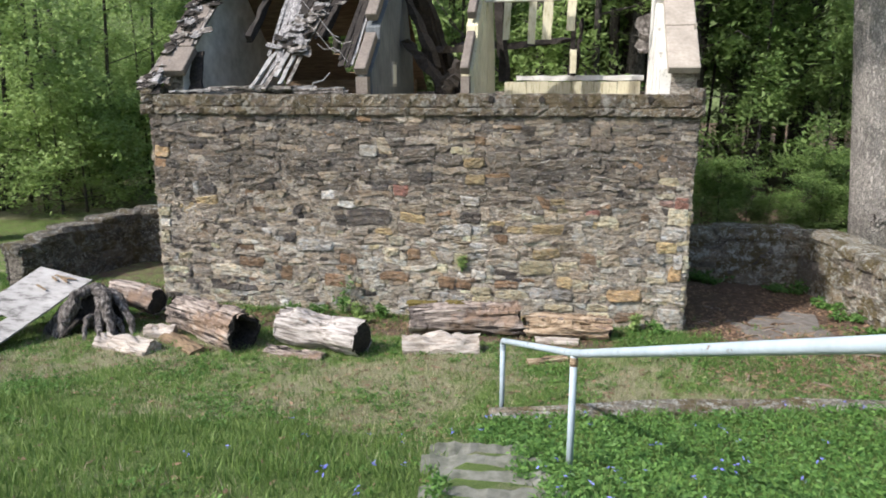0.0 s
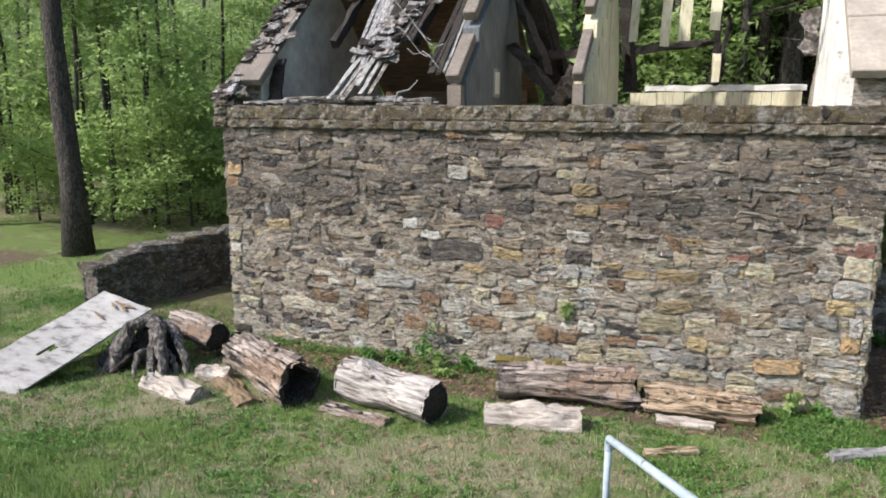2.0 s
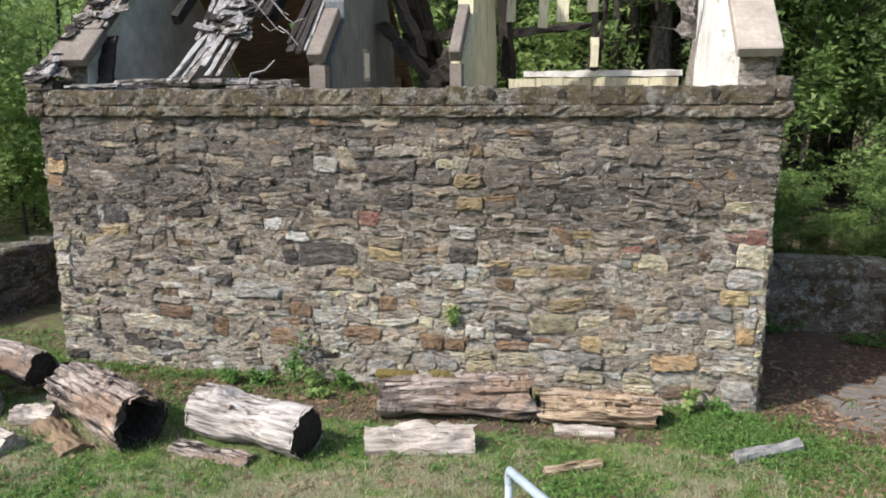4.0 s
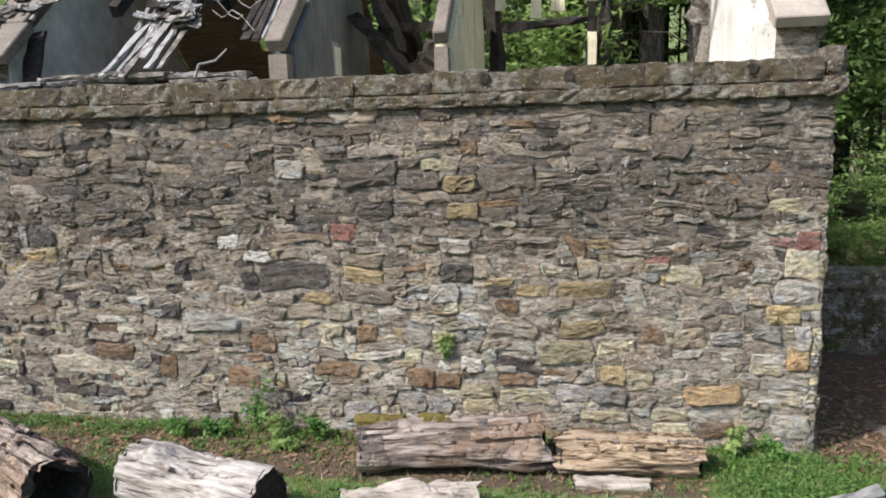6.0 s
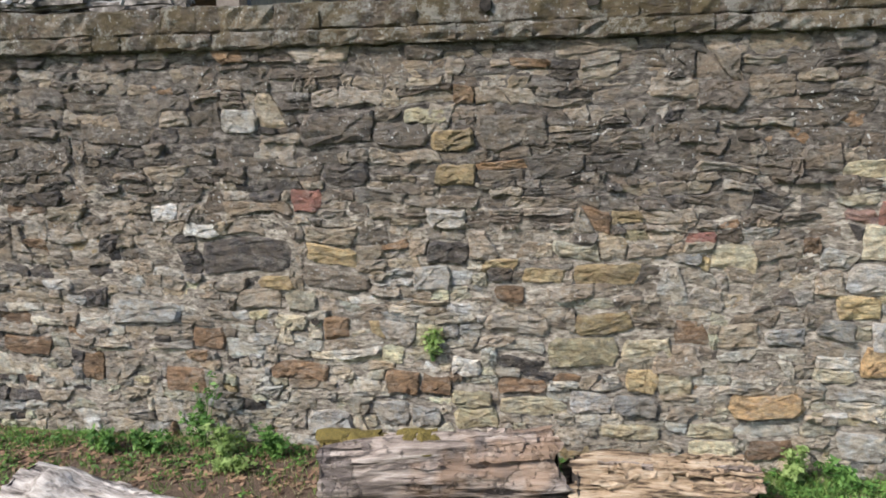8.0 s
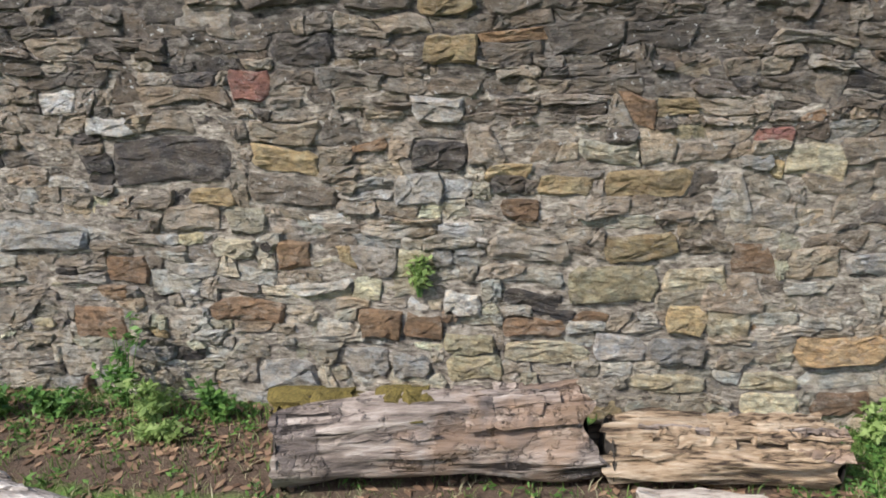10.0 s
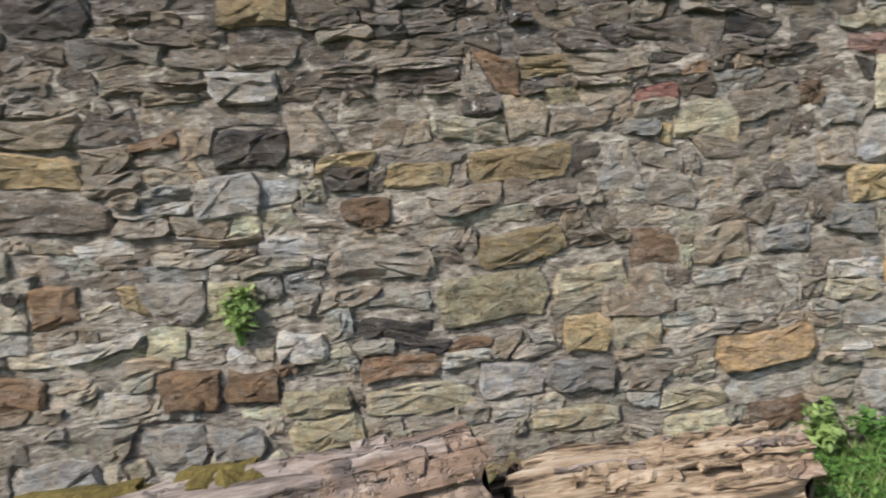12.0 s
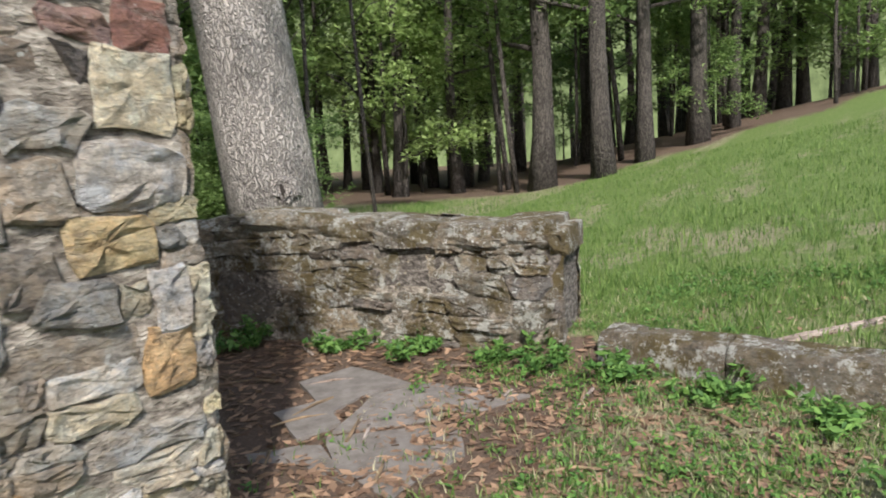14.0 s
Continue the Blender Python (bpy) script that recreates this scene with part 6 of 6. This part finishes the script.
co[:, :, 2] = zc + (co[:, :, 2] - co[:, :, 2].mean(axis=1, keepdims=True)) * 0.35 + 0.004
lm.vertices.foreach_set("co", co.ravel())
tagged(put("leaf_litter", lm, DEADLEAF), "brown dead leaves scattered on the ground", "leaf litter", kind="stuff")


def weed(name, label, at, h, n, leaf, mat, seed, wide=0.34):
    rnd = random.Random(seed)
    thing = empty(name, label, "weed", at=at)
    cs = []
    bm = bmesh.new()
    for i in range(n):
        a, r = rnd.uniform(0, 6.28), rnd.uniform(0.1, 1) * wide
        hh = h * rnd.uniform(0.4, 1)
        e = (math.cos(a) * r, math.sin(a) * r * 0.6, hh)
        tube(bm, [(e[0] * 0.2, e[1] * 0.2, -0.02), (e[0] * 0.6, e[1] * 0.6, hh * 0.6), e], [0.004, 0.003, 0.002], 4)
        for k in range(4):
            f = rnd.uniform(0.3, 1)
            cs.append((e[0] * f, e[1] * f, hh * f))
    tagged(part("stems", bm, VINE, thing), kind="stuff")
    put("leaves", leaves_mesh("leaves", cs, [0.06] * len(cs), 6, leaf, seed), mat, thing)
    return thing


for x, y, h, m in ((-0.95, -0.2, 0.62, VINE), (-0.7, -0.3, 0.3, LEAF_BRIGHT), (-1.35, -0.35, 0.25, VINE), (-0.3, -0.3, 0.28, VINE), (-0.55, -0.55, 0.22, LEAF_BRIGHT), (-1.7, -0.4, 0.22, VINE), (3.55, -0.2, 0.3, LEAF_BRIGHT), (3.9, -0.2, 0.18, VINE)):
    weed("weed", "leafy green weed at the foot of the stone wall", (x, y, 0), h, 12, 0.03, m, int(x * 100) + 900, 0.2)
for x, y, h in ((6.62, 2.75, 0.42), (7.0, 1.25, 0.34), (7.25, 0.15, 0.34), (6.85, 1.9, 0.3), (7.15, 0.6, 0.25), (7.2, -0.3, 0.3), (7.05, -1.0, 0.3), (6.95, -1.7, 0.26), (6.3, -2.1, 0.25), (6.35, 2.9, 0.3), (5.2, 3.2, 0.45), (4.9, 3.25, 0.5)):
    weed("weed", "low green weeds at the foot of the yard wall", (x, y, -0.1), h * 0.6, 15, 0.034, VINE, int(x * 90 + y * 37) + 500, 0.5)
fern = weed("wall_fern", "small bright green fern growing from the wall face", (0.94, -0.05, 0.78), 0.24, 7, 0.03, LEAF_BRIGHT, 321, 0.06)

# ---- stones of the walls ----
FRONT_L, FRONT_H = X1 - X0, EAVE + 0.06


def sway(u, v):
    """How the beds and joints of the front wall wander from straight lines."""
    eu = sstep(0, 0.35, u) * sstep(0, 0.35, FRONT_L - u)
    ev = sstep(0, 0.2, v) * sstep(0, 0.2, FRONT_H - v)
    du = 0.06 * noise.noise((u * 1.7, v * 2.3, 11)) + 0.022 * noise.noise((u * 6, v * 8, 12))
    dv = 0.075 * noise.noise((u * 1.2, v * 1.8, 13)) + 0.028 * noise.noise((u * 5, v * 6.5, 14))
    return u + du * eu, v + dv * ev


def front3(u, v, w):
    u, v = sway(u, v)
    return (X0 + u, -w, v - 0.06)


marks = []
mrnd = random.Random(71)
for x, z, w, h, mat in LANDMARKS:
    u, v = x - X0, z + 0.06
    for _ in range(6):
        a, b = sway(u, v)
        u, v = u + x - X0 - a, v + z + 0.06 - b
    marks.append((u, v, w, h, mrnd.uniform(0.035, 0.055), mat))
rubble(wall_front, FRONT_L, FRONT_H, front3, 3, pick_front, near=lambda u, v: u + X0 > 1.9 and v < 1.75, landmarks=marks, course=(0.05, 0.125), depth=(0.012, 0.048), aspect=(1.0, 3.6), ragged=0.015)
side_top = lambda u: 3.4 + SLOPE * min(u, DEEP - u)
for sgn, xx, th in ((1, X1, gable_right), (-1, X0, gable_left)):
    rubble(th, DEEP, 3.4 + SLOPE * RIDGE_Y, lambda u, v, w, xx=xx, sgn=sgn: (xx + sgn * w, u, v - 0.06), 50 + sgn, lambda u, v, r: STONE_MID if r.random() < 0.7 else STONE_LOW, top=side_top, course=(0.1, 0.2), ragged=0.015)
rubble(wall_back, X1 - X0, EAVE + 0.4, lambda u, v, w: (X0 + u, DEEP + w, v - 0.06), 57, lambda u, v, r: STONE_MID if r.random() < 0.7 else STONE_TOP, course=(0.12, 0.2))
# Solid plug for a weep hole; its near-black colour stands for the shade inside.
bm = bmesh.new()
tube(bm, [(0.0, -0.05, 1.05), (0.0, 0.03, 1.05)], [0.035, 0.03], 10)
part("weep_hole", bm, CHAR_AND_HOLE, wall_front)

plank_slab("pale bare branch lying in the meadow grass", (7.61, -1.24, ground_z(7.61, -1.24) + 0.02), (8.02, -1.84, ground_z(8.02, -1.84) + 0.02), 0.03, 0.02, BARK_GREY, 59, "stick")
# fallen twigs
trn = random.Random(45)
for i in range(26):
    x, y = trn.uniform(4.5, 7.0), trn.uniform(-1.9, 2.2)
    if kerb_y(x) and y < kerb_y(x) + 0.1:
        continue
    a, ln = trn.uniform(0, 6.28), trn.uniform(0.12, 0.45)
    z = ground_z(x, y) + 0.02
    bm = bmesh.new()
    dx, dy = math.cos(a) * ln, math.sin(a) * ln
    tube(bm, [(0, 0, 0), (dx * 0.5 + 0.02, dy * 0.5, 0.012), (dx, dy, 0)], [0.012, 0.01, 0.005], 6, True, 0.15, trn)
    tw = tagged(part("twig", bm, BARK_GREY if i % 2 else BROWNWOOD), "dry fallen twig lying on leaf litter", "twig", "fallen twigs")
    tw.location = (x, y, z)
